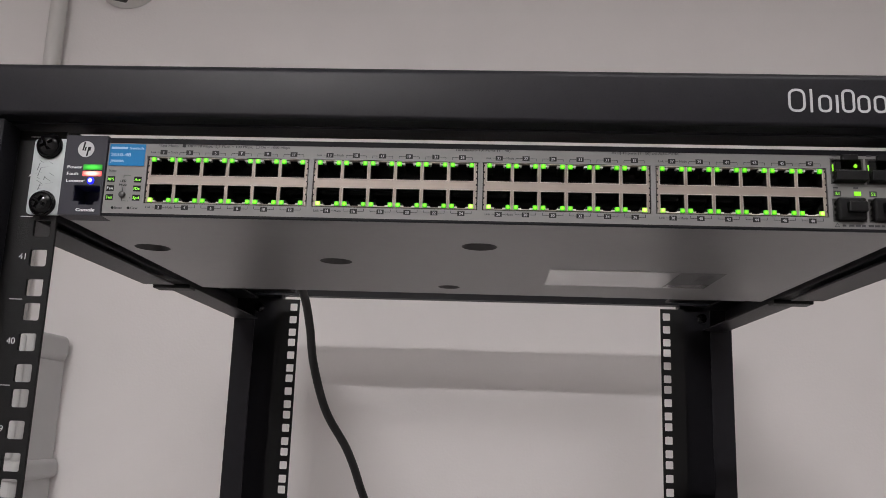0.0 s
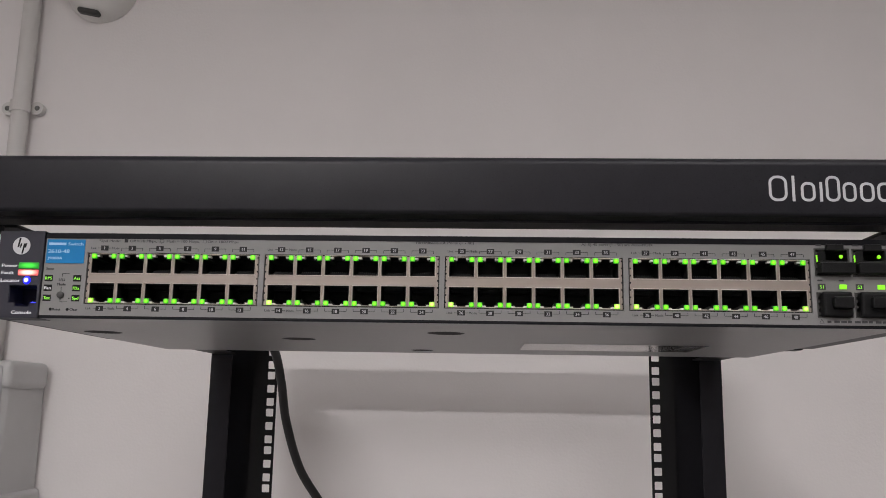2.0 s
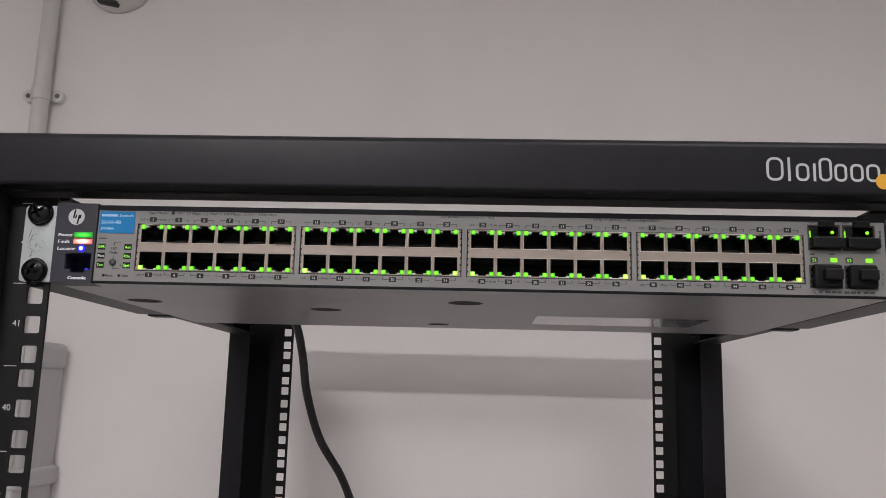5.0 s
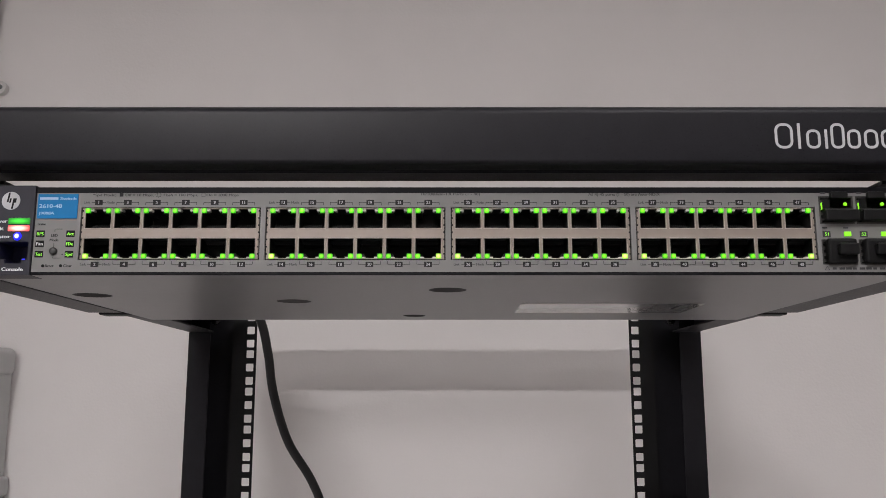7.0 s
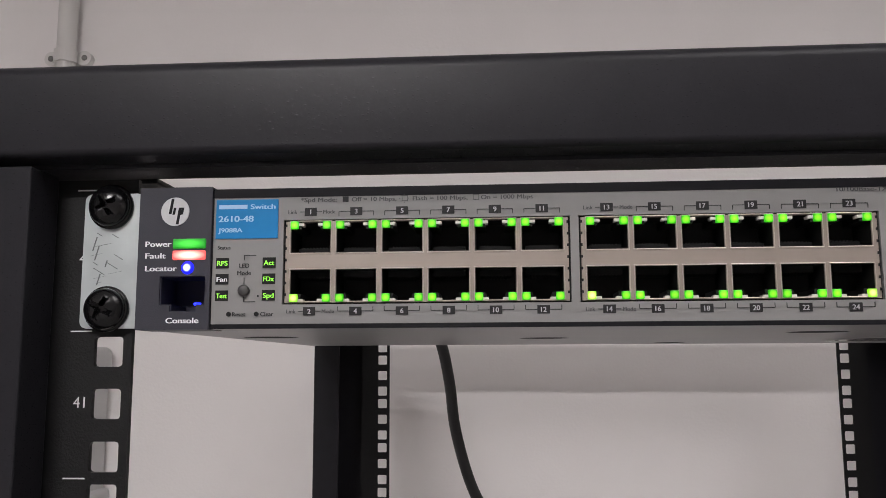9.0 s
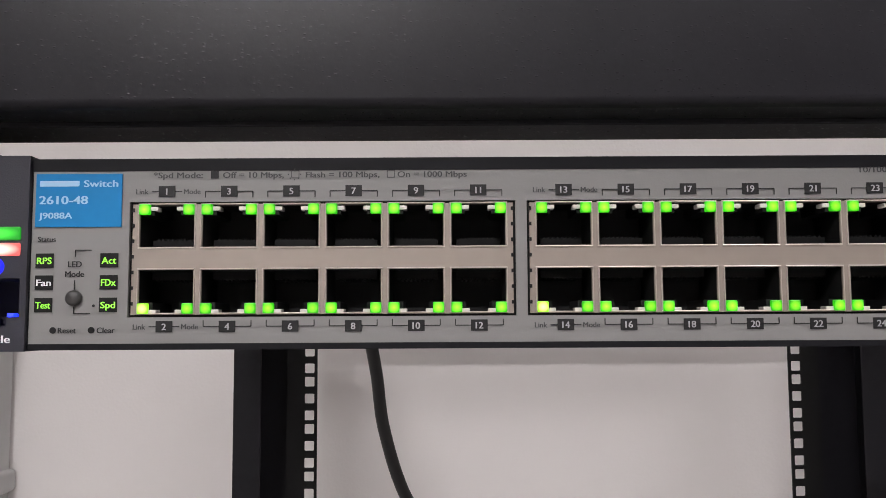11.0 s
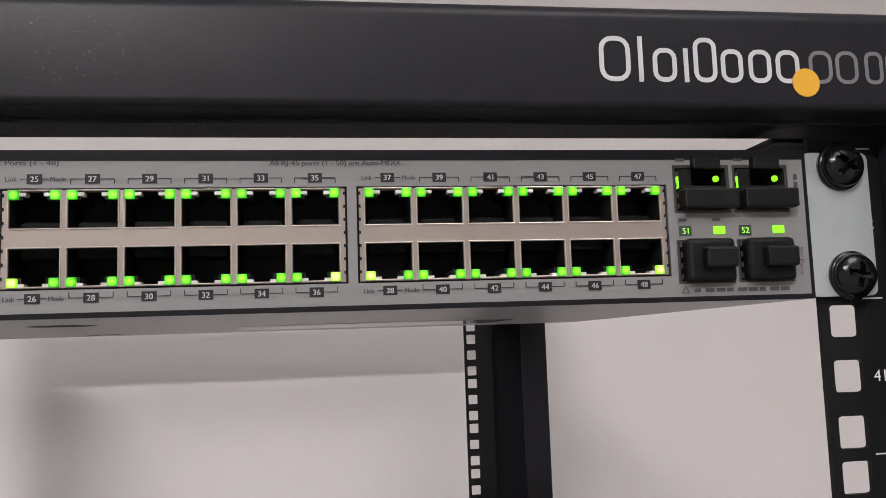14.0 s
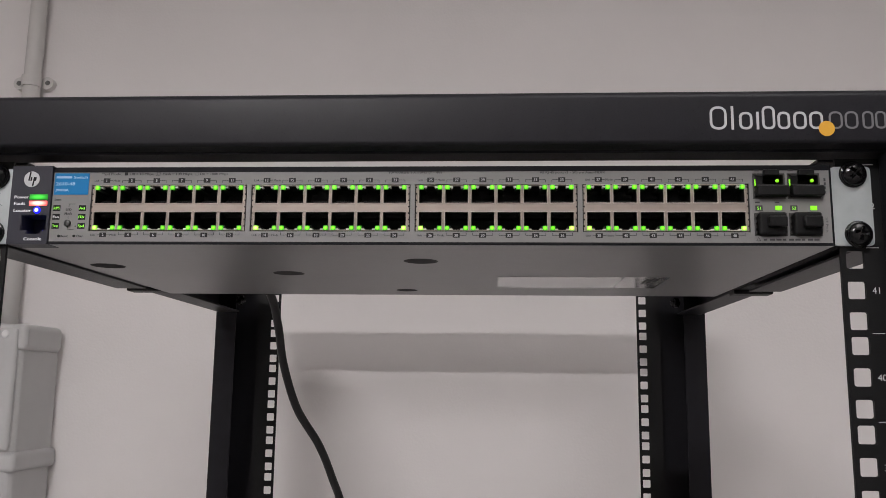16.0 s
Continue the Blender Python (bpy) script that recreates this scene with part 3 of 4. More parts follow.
# one jack, its lamp and its shoulder, shared by all
def jack_mesh(up):
    """A keyed cavity, open to the front, with a ridged tongue on its plain side."""
    bm = bmesh.new()
    w, h, d, key, step = PORT_W / 2 - 0.0001, (TZ1 - TZ0) / 2, 0.013, 0.0030, 0.0022
    s = 1 if up else -1
    # the tongue rises from the cavity wall as one ridged profile
    ridges = []
    for k in range(8):
        x = -0.00357 + 0.00102 * k
        ridges += [(x - 0.0002, -h + 0.0019), (x - 0.0002, -h + 0.0023), (x + 0.0002, -h + 0.0023), (x + 0.0002, -h + 0.0019)]
    front = [(-w, -h), (w, -h), (w, h - step), (w - key, h - step), (w - key, h), (-w + key, h), (-w + key, h - step), (-w, h - step)]
    tongue = [(-w + 0.0012, -h), (-w + 0.0012, -h + 0.0019)] + ridges + [(w - 0.0012, -h + 0.0019), (w - 0.0012, -h)]
    near = [bm.verts.new((x, 0, z * s)) for x, z in front]
    far = [bm.verts.new((x, d, z * s)) for x, z in front]
    for k in range(len(front)):
        q = (k + 1) % len(front)
        bm.faces.new((near[k], near[q], far[q], far[k]))
    bm.faces.new(far[:4] + far[4:])
    # corner blocks beside the latch slot end flush behind the opening
    for a in (-1, 1):
        q = [bm.verts.new((a * x, 0.0, z * s)) for x, z in ((w, h - step), (w, h), (w - key, h), (w - key, h - step))]
        bm.faces.new(q)
    n = len(tongue)
    t0 = [bm.verts.new((x, 0.0048, z * s)) for x, z in tongue]
    t1 = [bm.verts.new((x, d, z * s)) for x, z in tongue]
    bm.faces.new(t0).material_index = 1
    for k in range(n - 1):
        bm.faces.new((t0[k], t0[k + 1], t1[k + 1], t1[k])).material_index = 1
    bmesh.ops.remove_doubles(bm, verts=bm.verts, dist=1e-6)
    return bm


def led_mesh():
    return B(-0.00122, 0.00122, 0, 0.002, -0.00118, 0.00118, 0.00025)


LED_H = {2: "l", 14: "l", 26: "l", 38: "l", 24: "r", 36: "r", 48: "r"}
jack_top = jack_bot = lip = led = led_hot = shoulder = None
for bi, (a, b) in enumerate(BLK):
    cx = [(a + b) / 2 + (k - 2.5) * PORT_P for k in range(6)]
    xs = [a + 0.0006]
    for c in cx:
        xs += [c - PORT_W / 2, c + PORT_W / 2]
    xs.append(b - 0.0006)
    zs = [BZ0 + 0.0005, LZ0, LZ1, TZ0, TZ1, BZ1 - 0.0005]
    bm = plate(xs, zs, lambda i, j: i % 2 == 1 and j in (1, 3), FY + 0.0006, FY + 0.003)
    # small spring notches on both ends of the shield
    for k in range(7):
        z = BZ0 + 0.0030 + 0.0035 * k
        for x in (a + 0.0008, b - 0.0008):
            box(bm, x - 0.00025, x + 0.00025, FY + 0.0002, FY + 0.0006, z - 0.0004, z + 0.0004, mat=1)
    block = part("port_block", bm, [SHIELD, JACK], switch, "nickel shielded block of twelve network jacks")
    part("gap_liner", plate([a - 0.001, a + 0.0012, b - 0.0012, b + 0.001], [BZ0 - 0.001, BZ0 + 0.0008, BZ1 - 0.0007, BZ1 + 0.001], lambda i, j: i == 1 and j == 1, FY + 0.0016, FY + 0.0024), JACK, block, "dark gap round the block")
    for k, c in enumerate(cx):
        for upper in (True, False):
            z = (TZ0 + TZ1) / 2 if upper else (LZ0 + LZ1) / 2
            num = bi * 12 + 2 * k + (1 if upper else 2)
            src = jack_top if upper else jack_bot
            if src is None:
                src = part("jack", jack_mesh(upper), [JACK, TONGUE], block, "black open network jack")
                src.matrix_basis = Matrix.Translation((c, FY + 0.0008, z))
                if upper:
                    jack_top = src
                else:
                    jack_bot = src
            else:
                again(src, "jack", Matrix.Translation((c, FY + 0.0008, z)), block)
            for side in ("l", "r"):
                sg = -1 if side == "l" else 1
                lx = c + sg * (PORT_W / 2 - 0.0011)
                lz = TZ1 - 0.0010 if upper else LZ0 + 0.0010
                hot = LED_H.get(num) == side
                m = Matrix.Translation((lx, FY - 0.0002, lz))
                if hot:
                    if led_hot is None:
                        led_hot = part("led", led_mesh(), GREEN_HOT, block, "bright yellow-green lit lamp")
                        led_hot.matrix_basis = m
                    else:
                        again(led_hot, "led", m, block)
                elif led is None:
                    led = part("led", led_mesh(), GREEN, block, "lit green lamp")
                    led.matrix_basis = m
                else:
                    again(led, "led", m, block)
                sm = Matrix.Translation((c + sg * 0.0036, FY + 0.0004, (TZ1 - 0.0008) if upper else (LZ0 + 0.0003)))
                if shoulder is None:
                    shoulder = part("shoulder", B(-0.0015, 0.0015, 0, 0.003, -0.00045, 0.00045, 0.0001), SHOULDER, block, "pale lamp shoulder")
                    shoulder.matrix_basis = sm
                else:
                    again(shoulder, "shoulder", sm, block)
            # folded edge of the opening, its highlight put in as paler nickel
            lm = Matrix.Translation((c, FY + 0.0006, z))
            if lip is None:
                hw, hh, e = PORT_W / 2 + 0.00008, (TZ1 - TZ0) / 2 + 0.00008, 0.00034
                bm = bmesh.new()
                for q in ((-hw - e, hw + e, hh, hh + e), (-hw - e, hw + e, -hh - e, -hh), (-hw - e, -hw, -hh, hh), (hw, hw + e, -hh, hh)):
                    box(bm, q[0], q[1], -0.0003, 0.0004, q[2], q[3], 0.00014, 2)
                lip = part("port_lip", bm, LIP_LIT, block, "folded nickel edge with its highlight put into the colour")
                lip.matrix_basis = lm
            else:
                again(lip, "port_lip", lm, block)
            # number plate and bracket lines
            zn = 1.9613 if upper else 1.9311
            bm = bmesh.new()
            flat(bm, c - 0.00185, c + 0.00185, zn - 0.00125, zn + 0.00125, PY, 0)
            write(bm, str(num), c, zn, PY - 0.00008, 0.0015, mat=1, bold=0.00006)
            tick = -1 if upper else 1
            if k == 0:
                flat(bm, c - 0.0034, c - 0.00185, zn - 0.0001, zn + 0.0001, PY, 0)
                flat(bm, c + 0.00185, c + 0.0034, zn - 0.0001, zn + 0.0001, PY, 0)
                write(bm, "Link", c - 0.0055, zn, PY, 0.0012, mat=2, bold=0.00004)
                write(bm, "Mode", c + 0.0057, zn, PY, 0.0012, mat=2, bold=0.00004)
            else:
                for sg in (-1, 1):
                    x0, x1 = sorted((c + sg * 0.00185, c + sg * 0.0053))
                    flat(bm, x0, x1, zn - 0.0001, zn + 0.0001, PY, 0)
                    za, zb = sorted((zn, zn + tick * 0.0014))
                    flat(bm, c + sg * 0.0053 - 0.0001, c + sg * 0.0053 + 0.0001, za, zb, PY, 0)
            part("port_number", bm, [NUMBER_PLATE, NUMBER_INK, INK_SOFT], panel, "white port number on a black plate")

# printed lines on the panel
bm = bmesh.new()
write(bm, "*Spd Mode:", -0.1690, 1.9650, PY, 0.00135, width=0.0110, align="l", bold=0.00005)
write(bm, "Off = 10 Mbps,", -0.1534, 1.9650, PY, 0.00135, width=0.0136, align="l", bold=0.00005)
write(bm, "Flash = 100 Mbps,", -0.1348, 1.9650, PY, 0.00135, width=0.0165, align="l", bold=0.00005)
write(bm, "On = 1000 Mbps", -0.1142, 1.9650, PY, 0.00135, width=0.0155, align="l", bold=0.00005)
for a in range(8):
    u, w = math.cos(a * math.pi / 4), math.sin(a * math.pi / 4)
    flat(bm, -0.1374 + 0.00135 * u - 0.00013, -0.1374 + 0.00135 * u + 0.00013, 1.96505 + 0.00120 * w - 0.00013, 1.96505 + 0.00120 * w + 0.00013, PY)
for xa in (-0.1381, -0.1166):
    flat(bm, xa, xa + 0.0018, 1.9658, 1.96595, PY)
    flat(bm, xa, xa + 0.0018, 1.9642, 1.96435, PY)
    flat(bm, xa, xa + 0.00015, 1.96435, 1.9658, PY)
    flat(bm, xa + 0.00165, xa + 0.0018, 1.96435, 1.9658, PY)
part("legend", bm, INK_SOFT, panel, "dark printed speed legend")
part("legend_mark", flat(bmesh.new(), -0.1562, -0.1544, 1.9642, 1.9659, PY), INK, panel, "solid dark printed square")
bm = bmesh.new()
write(bm, "10/100Base-TX Ports (1 - 48)", -0.0104, 1.9655, PY, 0.00135, width=0.0282, align="l", bold=0.00005)
part("legend", bm, INK_SOFT, panel, "dark printed port legend")
bm = bmesh.new()
write(bm, "All RJ-45 ports (1 - 50) are Auto-MDIX", 0.0702, 1.9653, PY, 0.00135, width=0.0345, align="l", bold=0.00005)
part("legend", bm, INK_SOFT, panel, "dark printed port legend")
bm = bmesh.new()
for k in range(9):
    flat(bm, 0.1855 + 0.0032 * k, 0.1855 + 0.0032 * k + (0.0026 if k % 3 else 0.0018), 1.92855, 1.9296, PY)
for p, q in (((0.1818, 1.9284), (0.1829, 1.9302)), ((0.1829, 1.9302), (0.1840, 1.9284)), ((0.1818, 1.9284), (0.1840, 1.9284))):
    dx, dz = q[0] - p[0], q[1] - p[1]
    L = math.hypot(dx, dz)
    nx, nz = -dz / L * 0.00012, dx / L * 0.00012
    bm.faces.new([bm.verts.new((u, PY, w)) for u, w in ((p[0] - nx, p[1] - nz), (q[0] - nx, q[1] - nz), (q[0] + nx, q[1] + nz), (p[0] + nx, p[1] + nz))])
part("caution_print", bm, INK_SOFT, panel, "illegible dark caution print with a triangle")
bm = bmesh.new()
write(bm, "SFP Ports", 0.2181, 1.9368, PY, 0.0012, width=0.0078, turn=1)
part("legend", bm, INK_SOFT, panel, "dark upright lettering")
bm = bmesh.new()
for k in range(4):
    flat(bm, 0.2176, 0.2186, 1.9535 + 0.0022 * k, 1.9551 + 0.0022 * k, PY)
for xa in (0.1822, 0.1872, 0.1922, 0.1995, 0.2048, 0.2098):
    flat(bm, xa, xa + 0.0026, 1.96555, 1.9664, PY)
for xa in (0.1820, 0.1920):
    flat(bm, xa, xa + 0.0024, 1.94845, 1.9492, PY)
part("legend", bm, INK_SOFT, panel, "illegible small dark print")

# blue name label
bm = bmesh.new()
flat(bm, -0.1953, -0.1760, 1.9534, 1.9654, FY - 0.0002, 0, thick=0.0003)
flat(bm, -0.1944, -0.1856, 1.96255, 1.9638, FY - 0.0003, 1)
write(bm, "Switch", -0.1769, 1.9632, FY - 0.0003, 0.00155, width=0.0076, align="r", mat=1, bold=0.00008)
write(bm, "2610-48", -0.1944, 1.9595, FY - 0.0003, 0.0019, width=0.0108, align="l", mat=1, bold=0.0001)
write(bm, "J9088A", -0.1944, 1.956, FY - 0.0003, 0.0014, width=0.0074, align="l", mat=1, bold=0.00006)
part("name_label", bm, [TAG_BLUE, TAG_TEXT], switch, "blue name label with pale print")

# status legends, button, reset holes
bm = bmesh.new()
write(bm, "Status", -0.1945, 1.9507, PY, 0.0012, align="l", mat=0, bold=0.00005)
write(bm, "LED", -0.1861, 1.9451, PY, 0.00135, bold=0.00005)
write(bm, "Mode", -0.1861, 1.9429, PY, 0.00135, bold=0.00005)
flat(bm, -0.1862, -0.1860, 1.9467, 1.9482, PY)
flat(bm, -0.1862, -0.1825, 1.9481, 1.9483, PY)
flat(bm, -0.1862, -0.1860, 1.9393, 1.9415, PY)
flat(bm, -0.1862, -0.1860, 1.9341, 1.9357, PY)
flat(bm, -0.1862, -0.1825, 1.934, 1.9342, PY)
write(bm, "Reset", -0.1894, 1.9304, PY, 0.0013, align="l", bold=0.00005)
write(bm, "Clear", -0.1808, 1.9304, PY, 0.0013, align="l", bold=0.00005)
disc(bm, (-0.1817, PY - 0.0001, 1.9358), 0.0003, 0.0002, n=8)
part("legend", bm, INK, panel, "dark printed legends")
for x, z, word, lit in ((-0.1929, 1.9459, "RPS", 1), (-0.1929, 1.941, "Fan", 0), (-0.1929, 1.936, "Test", 1),
                        (-0.1785, 1.9459, "Act", 1), (-0.1785, 1.941, "FDx", 1), (-0.1785, 1.936, "Spd", 1)):
    bm = bmesh.new()
    flat(bm, x - 0.0020, x + 0.0020, z - 0.0016, z + 0.0016, PY, 0)
    write(bm, word, x, z, PY - 0.0001, 0.0015, width=0.0032, mat=1, bold=0.00005)
    part("status_light", bm, [JACK, LIT_TEXT if lit else WHITE_INK], panel, "black status window with %s lettering" % ("lit green" if lit else "pale unlit"))
part("mode_button", turned(bmesh.new(), (-0.1861, FY, 1.9375), [(0.0012, -0.0013), (0.0016, -0.0011), (0.0018, -0.0004), (0.0018, 0.001)]), BUTTON, switch, "round dark push button")
for x in (-0.1906, -0.1821):
    part("reset_hole", disc(bmesh.new(), (x, FY - 0.0001, 1.9304), 0.00072, 0.001, n=16), JACK, switch, "small dark hole")

# charcoal end piece with the maker's disc, lamps and the console jack
ex0, ex1, ey = -0.2190, -0.1963, FY - 0.0012
cx0, cx1, cz0, cz1 = -0.2118, -0.1977, 1.9312, 1.9420
nx0, nx1, nz = -0.2086, -0.2004, 1.9331
end = part("end_piece", plate([ex0, cx0, nx0, nx1, cx1, ex1], [Z0 - 0.0002, cz0, nz, cz1, Z1 + 0.0006],
                              lambda i, j: (j == 2 and i in (1, 2, 3)) or (j == 1 and i == 2), ey, FY + 0.012), DARKPANEL, switch, "charcoal plastic end piece")
bm = plate([cx0 - 0.0004, cx0 + 0.0003, nx0 + 0.0003, nx1 - 0.0003, cx1 - 0.0003, cx1 + 0.0004], [cz0 - 0.0004, cz0 + 0.0003, nz + 0.0003, cz1 - 0.0003, cz1 + 0.0004],
           lambda i, j: (j == 2 and i in (1, 2, 3)) or (j == 1 and i == 2), ey + 0.0006, FY + 0.0118)
box(bm, cx0 - 0.001, cx1 + 0.001, FY + 0.0122, FY + 0.0132, cz0 - 0.001, cz1 + 0.001)
part("console_jack", bm, CONSOLE, end, "dark console jack")
# added emitter, no real part: imitates the locator lamp's spill in the jack
part("leak_glow", B(-0.2028, -0.2012, FY + 0.0035, FY + 0.006, nz + 0.0002, nz + 0.0012, 0.0003), BLUE_LEAK, end, "small blue emitter added for the glow leaking into the console jack")
bm = bmesh.new()
disc(bm, (-0.2077, ey - 0.0003, 1.9618), 0.0044, 0.0004, n=36, mat=0)
for dx, dz0, dz1 in ((-0.0012, -0.0008, 0.0040), (0.0011, -0.0040, 0.0012)):
    sl = 0.16
    q = [(dx - 0.00045, dz0), (dx + 0.00045, dz0), (dx + 0.00045 + sl * (dz1 - dz0), dz1), (dx - 0.00045 + sl * (dz1 - dz0), dz1)]
    bm.faces.new([bm.verts.new((-0.2077 + u - 0.0003, ey - 0.00045, 1.9618 + w)) for u, w in q]).material_index = 1
for dx in (-0.0001, 0.0024):
    q = [(dx - 0.0004, -0.0010), (dx + 0.0004, -0.0010), (dx + 0.0008, 0.0012), (dx, 0.0012)]
    bm.faces.new([bm.verts.new((-0.2077 + u - 0.0003, ey - 0.00045, 1.9618 + w)) for u, w in q]).material_index = 1
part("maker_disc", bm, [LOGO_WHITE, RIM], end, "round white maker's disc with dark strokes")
bm = bmesh.new()
write(bm, "Power", -0.2086, 1.9519, ey - 0.0001, 0.0017, align="r", width=0.0080, bold=0.00009)
write(bm, "Fault", -0.2102, 1.9483, ey - 0.0001, 0.0017, align="r", width=0.0063, bold=0.00009)
write(bm, "Locator", -0.2066, 1.9444, ey - 0.0001, 0.0017, align="r", width=0.0098, bold=0.00009)
write(bm, "Console", -0.2044, 1.9286, ey - 0.0001, 0.0017, width=0.0100, bold=0.00009)
part("legend", bm, WHITE_INK, end, "white printed legends")
part("power_lamp", B(-0.2081, -0.1978, ey - 0.0005, ey + 0.001, 1.9504, 1.9534, 0.0004), GREEN_BAR, end, "lit green bar lamp")
part("fault_lamp", B(-0.2081, -0.1978, ey - 0.0005, ey + 0.001, 1.9469, 1.9498, 0.0004), RED_BAR, end, "lit pinkish red bar lamp")
part("locator_lamp", turned(bmesh.new(), (0, 0, 0), [(0.0002, -0.0009), (0.0008, -0.0009), (0.0016, -0.0006), (0.0020, 0.0), (0.0020, 0.001)]), BLUE_LED, end, "lit round blue lamp").location = (-0.2033, ey, 1.9445)

# pluggable sockets with their inserts
for k, (a, b) in enumerate(SF):
    for up in (True, False):
        z0, z1 = (1.9508, 1.9645) if up else (1.9310, 1.9432)
        bm = plate([a, a + 0.0009, b - 0.0009, b], [z0, z0 + 0.0008, z1 - 0.0008, z1], lambda i, j: i == 1 and j == 1, FY + 0.0004, FY + 0.014)
        for q in range(4):
            z = z0 + 0.002 + 0.003 * q
            box(bm, a + 0.00085, a + 0.0014, FY - 0.0001, FY + 0.001, z - 0.0007, z + 0.0007)
        sock = part("module_socket", bm, CAGE, switch, "metal module cage")
        part("dust_back", B(a + 0.0009, b - 0.0009, FY + 0.012, FY + 0.0135, z0 + 0.0008, z1 - 0.0008), JACK, sock)
        if up:
            bm = bmesh.new()
            box(bm, a + 0.0014, b + 0.0008, FY - 0.0042, FY + 0.010, z0 + 0.0010, z0 + 0.0064, 0.0006)
            box(bm, a + 0.0016, b - 0.0016, FY - 0.0012, FY + 0.010, z0 + 0.0062, z0 + 0.0075, 0.0003)
            box(bm, a + 0.0054, b - 0.0032, FY - 0.0020, FY + 0.008, z0 + 0.0122, z1 + 0.0018, 0.0005)
            box(bm, a + 0.0018, a + 0.0058, FY + 0.0006, FY + 0.008, z0 + 0.0076, z1 - 0.0010, 0.0003)
            plug = part("module_plug", bm, PLUG, sock, "black plastic module insert with pull bail")
            part("led", B(a + 0.0009, a + 0.0016, FY - 0.0002, FY + 0.0015, z0 + 0.0070, z0 + 0.0104, 0.0002), GREEN_SFP, sock, "slim upright lit lime lamp")
            part("led", turned(bmesh.new(), (a + 0.0126, FY - 0.0004, z0 + 0.0096), [(0.0005, -0.0003), (0.0009, 0.0), (0.0009, 0.0006)], n=14), GREEN_SFP, sock, "lit lime lamp")
        else:
            bm = bmesh.new()
            box(bm, a + 0.0017, b - 0.0008, FY - 0.0030, FY + 0.010, z0 + 0.0002, z1 + 0.0002, 0.0014, 3)
            box(bm, a + 0.0058, b - 0.0016, FY - 0.0062, FY - 0.0025, z0 + 0.0040, z1 - 0.0026, 0.0008)
            part("dust_plug", bm, PLUG, sock, "black rubber dust plug")
    bm = bmesh.new()
    flat(bm, a + 0.0008, a + 0.0045, 1.9443, 1.9472, PY, 0)
    write(bm, ("51", "52")[k], a + 0.00265, 1.94575, PY - 0.0001, 0.0017, mat=1, bold=0.00006)
    part("status_light", bm, [SLOT, LIT_TEXT], panel, "dark window with lit green port number")
    part("led", B(a + 0.0110, a + 0.0145, FY - 0.0003, FY + 0.001, 1.9447, 1.9470, 0.0003), GREEN_SFP, panel, "lit lime lamp")

# rack ears and their screws
def rounded_plate(bm, x0, x1, z0, z1, y0, y1, r, mat=0):
    pts = []
    for cx, cz, a0 in ((x1 - r, z1 - r, 0), (x0 + r, z1 - r, 90), (x0 + r, z0 + r, 180), (x1 - r, z0 + r, 270)):
        for k in range(5):
            a = radians(a0 + 22.5 * k)
            pts.append((cx + r * math.cos(a), cz + r * math.sin(a)))
    f = [bm.verts.new((x, y0, z)) for x, z in pts]
    g = [bm.verts.new((x, y1, z)) for x, z in pts]
    fs = [bm.faces.new(f), bm.faces.new(g[::-1])]
    n = len(f)
    for k in range(n):
        fs.append(bm.faces.new((f[k], g[k], g[(k + 1) % n], f[(k + 1) % n])))
    bmesh.ops.recalc_face_normals(bm, faces=fs)
    return bm


def screw(x, z, y, turn):
    washer = [(0.0058, -0.0014), (0.0068, -0.0014), (0.0071, -0.0008), (0.0071, 0.0)]
    t = part("rack_screw", turned(bmesh.new(), (x, y, z), washer, n=32), SCREW, switch, "black pan-head screw with plastic washer")
    # domed head with a tapering cross recess pressed into it
    bm = bmesh.new()
    n, rings, R = 64, 13, 0.0064
    c, s = math.cos(radians(turn)), math.sin(radians(turn))

    def depth(px, pz):
        r = math.hypot(px, pz) / R
        d = 0.0014 + 0.0040 * math.sqrt(max(0.0, 1 - r * r)) ** 0.8
        u, w = abs(px * c + pz * s), abs(-px * s + pz * c)
        long, short = max(u, w), min(u, w)
        if long < 0.0036 and short < 0.00075:
            d -= 0.0022 * min(1.0, (0.0040 - long) / 0.0026)
        return d

    grid = []
    for i in range(1, rings + 1):
        r = R * math.sin(0.5 * math.pi * i / rings)
        grid.append([])
        for k in range(n):
            px, pz = r * math.cos(2 * math.pi * k / n), r * math.sin(2 * math.pi * k / n)
            grid[-1].append(bm.verts.new((x + px, y - depth(px, pz), z + pz)))
    mid = bm.verts.new((x, y - depth(0, 0), z))
    for k in range(n):
        bm.faces.new((mid, grid[0][k], grid[0][(k + 1) % n]))
        for p, q in zip(grid, grid[1:]):
            bm.faces.new((p[k], q[k], q[(k + 1) % n], p[(k + 1) % n]))
    bmesh.ops.recalc_face_normals(bm, faces=bm.faces)
    part("head", bm, SCREW, t, "black domed head with cross recess")


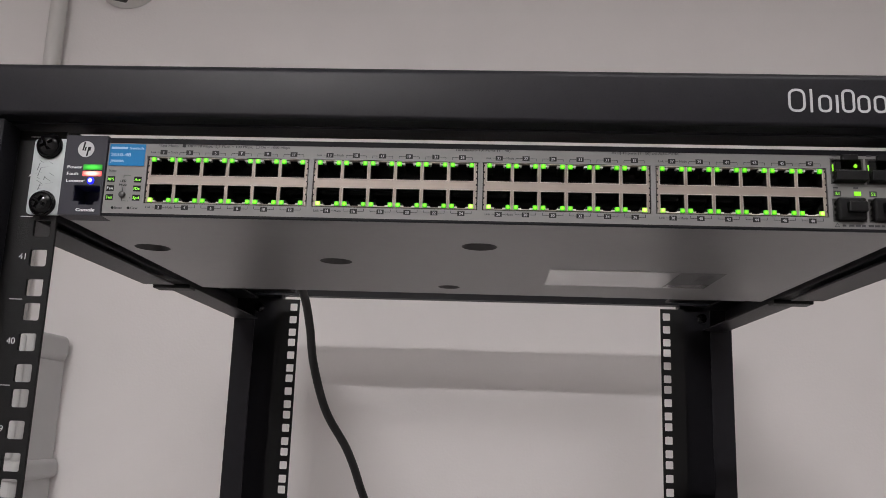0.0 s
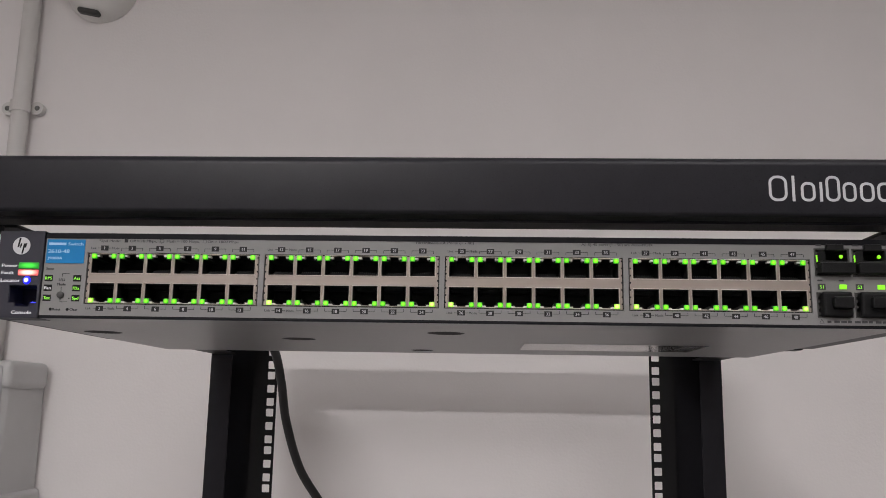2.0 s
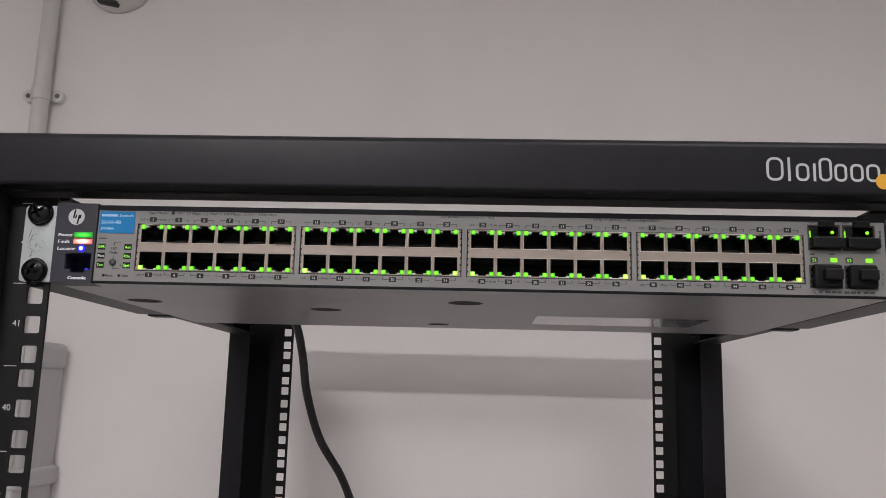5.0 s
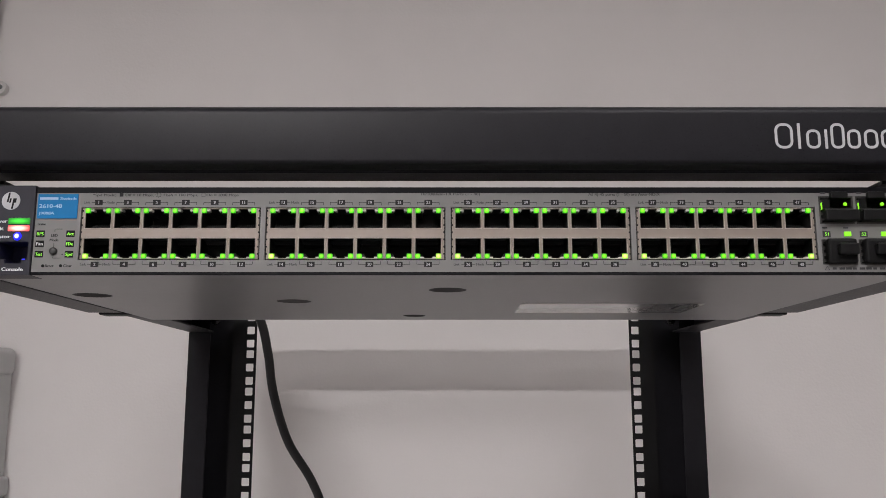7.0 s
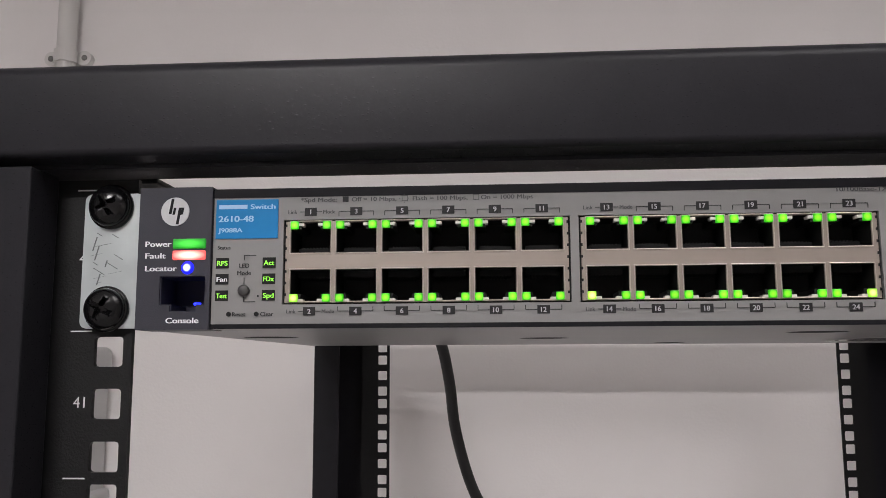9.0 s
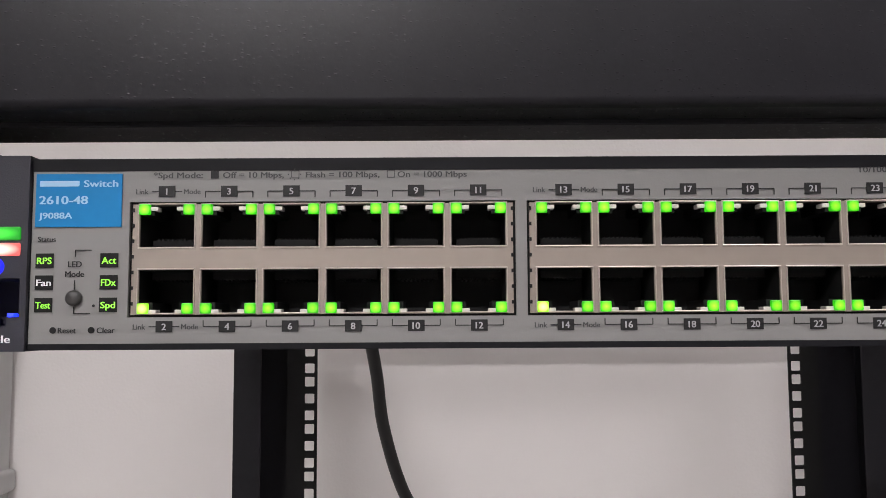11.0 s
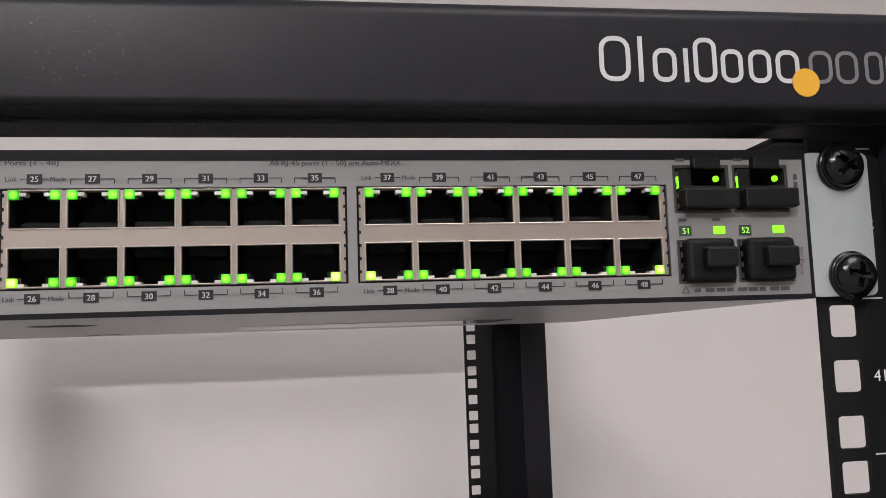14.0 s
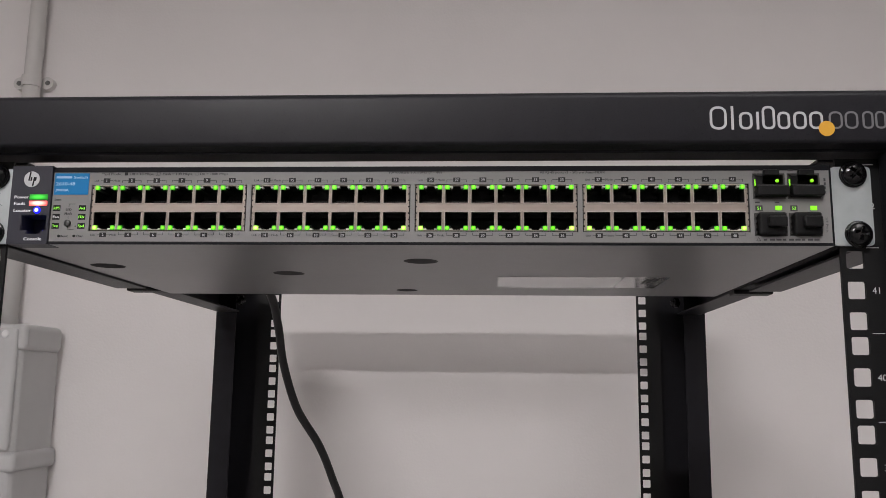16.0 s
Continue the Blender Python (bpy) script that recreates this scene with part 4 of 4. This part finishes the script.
for sx in (-1, 1):
    x0, x1 = (-0.2382, -0.2192) if sx < 0 else (0.2222, 0.2427)
    bm = rounded_plate(bmesh.new(), x0, x1, 1.9265, 1.9685, 0.4025, 0.4045, 0.0022)
    xa, xb = (-0.2208, -0.2194) if sx < 0 else (0.2218, 0.2236)
    box(bm, xa, xb, 0.4042, 0.44, 1.9270, 1.9682)
    ear = part("rack_ear", bm, ZINC, switch, "zinc-plated steel rack ear" + (" with faded black scribble" if sx < 0 else ""))
    if sx < 0:
        bm = bmesh.new()
        rs = random.Random(9)
        for k in range(16):
            x, z = -0.2345 + 0.0085 * rs.random(), 1.9405 + 0.016 * rs.random()
            a, L = rs.choice((0.2, 1.3, 1.7, 2.6)), 0.0008 + 0.0016 * rs.random()
            u, w, h = math.cos(a) * L, math.sin(a) * L, 0.00022
            bm.faces.new([bm.verts.new((x + p, 0.4024, z + q)) for p, q in ((-u - h, -w), (-u + h, -w), (u + h, w), (u - h, w))])
        part("scribble", bm, SMUDGE, ear, "illegible faded black pen strokes")
    for z, tn in ((U42 + 0.0163, 30), (U42 - 0.0156, 62)):
        screw(-0.2296 if sx < 0 else (0.2336 if z > U42 else 0.2346), z, 0.4025, tn if sx < 0 else tn + 15)

# ---------------------------------------------------------------- power cord
cord = thing("power_cord", "black round power cord hanging behind the switch", "power cord", at=(-0.165, 0.66, 1.945))
pts = [(-0.168, 0.641, 1.948), (-0.1575, 0.668, 1.9455), (-0.1478, 0.686, 1.930), (-0.1424, 0.695, 1.9035), (-0.1389, 0.705, 1.8715), (-0.1281, 0.717, 1.8328),
       (-0.1104, 0.731, 1.801), (-0.1, 0.744, 1.772), (-0.0905, 0.758, 1.735), (-0.083, 0.768, 1.65), (-0.085, 0.77, 1.4), (-0.12, 0.77, 0.9),
       (-0.15, 0.74, 0.4), (-0.16, 0.72, 0.05), (-0.20, 0.70, 0.006), (-0.5, 0.75, 0.006)]
pts = [(x + 0.165, y - 0.66, z - 1.945) for x, y, z in pts]
part("cable", tube(spline(pts, 8), 0.0036, 12), CORD, cord, smooth=False)
part("plug", B(-0.014, 0.008, -0.022, 0.008, -0.009, 0.011, 0.003), CORD, cord, "black moulded plug")

# ---------------------------------------------------------------- wall fittings
conduit = thing("conduit", "vertical off-white plastic conduit clipped to the wall", "conduit", at=(-0.716, WY - 0.016, 2.4))
part("pipe", tube([(0, 0, -0.47), (0, 0, -0.2), (0, 0, 0.2), (0, 0, 0.499)], 0.0135, 20), PVC, conduit)
for z in (-0.055,):
    bm = bmesh.new()
    n = 14
    rings = []
    for k in range(n + 1):
        c, d = math.cos(math.pi * k / n), -math.sin(math.pi * k / n)
        rings.append([bm.verts.new((q * c, q * d, z + h)) for q, h in ((0.0137, -0.009), (0.0165, -0.009), (0.0165, 0.009), (0.0137, 0.009))])
    for ra, rb in zip(rings, rings[1:]):
        for i in range(4):
            bm.faces.new((ra[i], ra[(i + 1) % 4], rb[(i + 1) % 4], rb[i]))
    bm.faces.new(rings[0][::-1]), bm.faces.new(rings[-1])
    bmesh.ops.recalc_face_normals(bm, faces=bm.faces)
    clip = part("saddle", bm, PVC, conduit, "off-white saddle clip")
    for sx in (-1, 1):
        foot = bmesh.new()
        disc(foot, (sx * 0.0235, 0.004, z), 0.0105, 0.011, n=24)
        bmesh.ops.recalc_face_normals(foot, faces=foot.faces)
        part("saddle_foot", foot, PVC, clip)
        part("clip_screw", turned(bmesh.new(), (sx * 0.0245, 0.004, z), [(0.002, -0.002), (0.004, -0.001), (0.0042, 0)], n=14), CLIP_HEAD, clip, "dull grey screw head")

jb = thing("junction_box", "light grey plastic junction box on the wall", "junction box", at=(-0.742, WY, 1.78))
part("body", B(-0.105, 0.107, -0.116, 0, -0.16, 0.150, 0.012, 6), BOXGREY, jb)
lid = part("lid", B(-0.101, 0.103, -0.1235, -0.112, -0.022, 0.152, 0.0055, 5), BOXGREY, jb, "light grey lid with rounded edges")
part("collar", B(-0.109, 0.114, -0.1185, -0.01, 0.120, 0.159, 0.009, 6), BOXGREY, jb)
part("base_lip", B(-0.110, 0.114, -0.1205, -0.001, -0.052, -0.024, 0.007, 5), BOXGREY, jb)
part("terminal_cover", B(-0.100, 0.100, -0.095, -0.01, -0.15, -0.053, 0.006, 2), BOXDARK, jb, "slate grey lower cover")
part("lid_screw", turned(bmesh.new(), (0.086, -0.1240, 0.143), [(0.004, -0.001), (0.0058, 0.0), (0.006, 0.002)], n=18), WHITE_STEEL, lid, "steel lid screw")
part("lid_screw_slot", B(0.045, 0.078, -0.1241, -0.121, 0.139, 0.147, 0.002), SLOT, lid, "dark recess")

dome = thing("wall_sensor", "round off-white sensor housing on the wall", "sensor", at=(-0.607, WY, 2.556))
part("housing", turned(bmesh.new(), (0, 0, 0), [(0.012, -0.050), (0.030, -0.047), (0.044, -0.039), (0.053, -0.027), (0.058, -0.014), (0.060, -0.004), (0.060, 0)], n=48), SENSOR, dome)
slot = part("vent_slot", B(-0.018, 0.018, -0.008, 0.008, -0.0045, 0.0045, 0.004, 3), SLOT, dome, "dark vent slot")
slot.location, slot.rotation_euler = (-0.008, -0.026, -0.0525), (0, radians(12), 0)
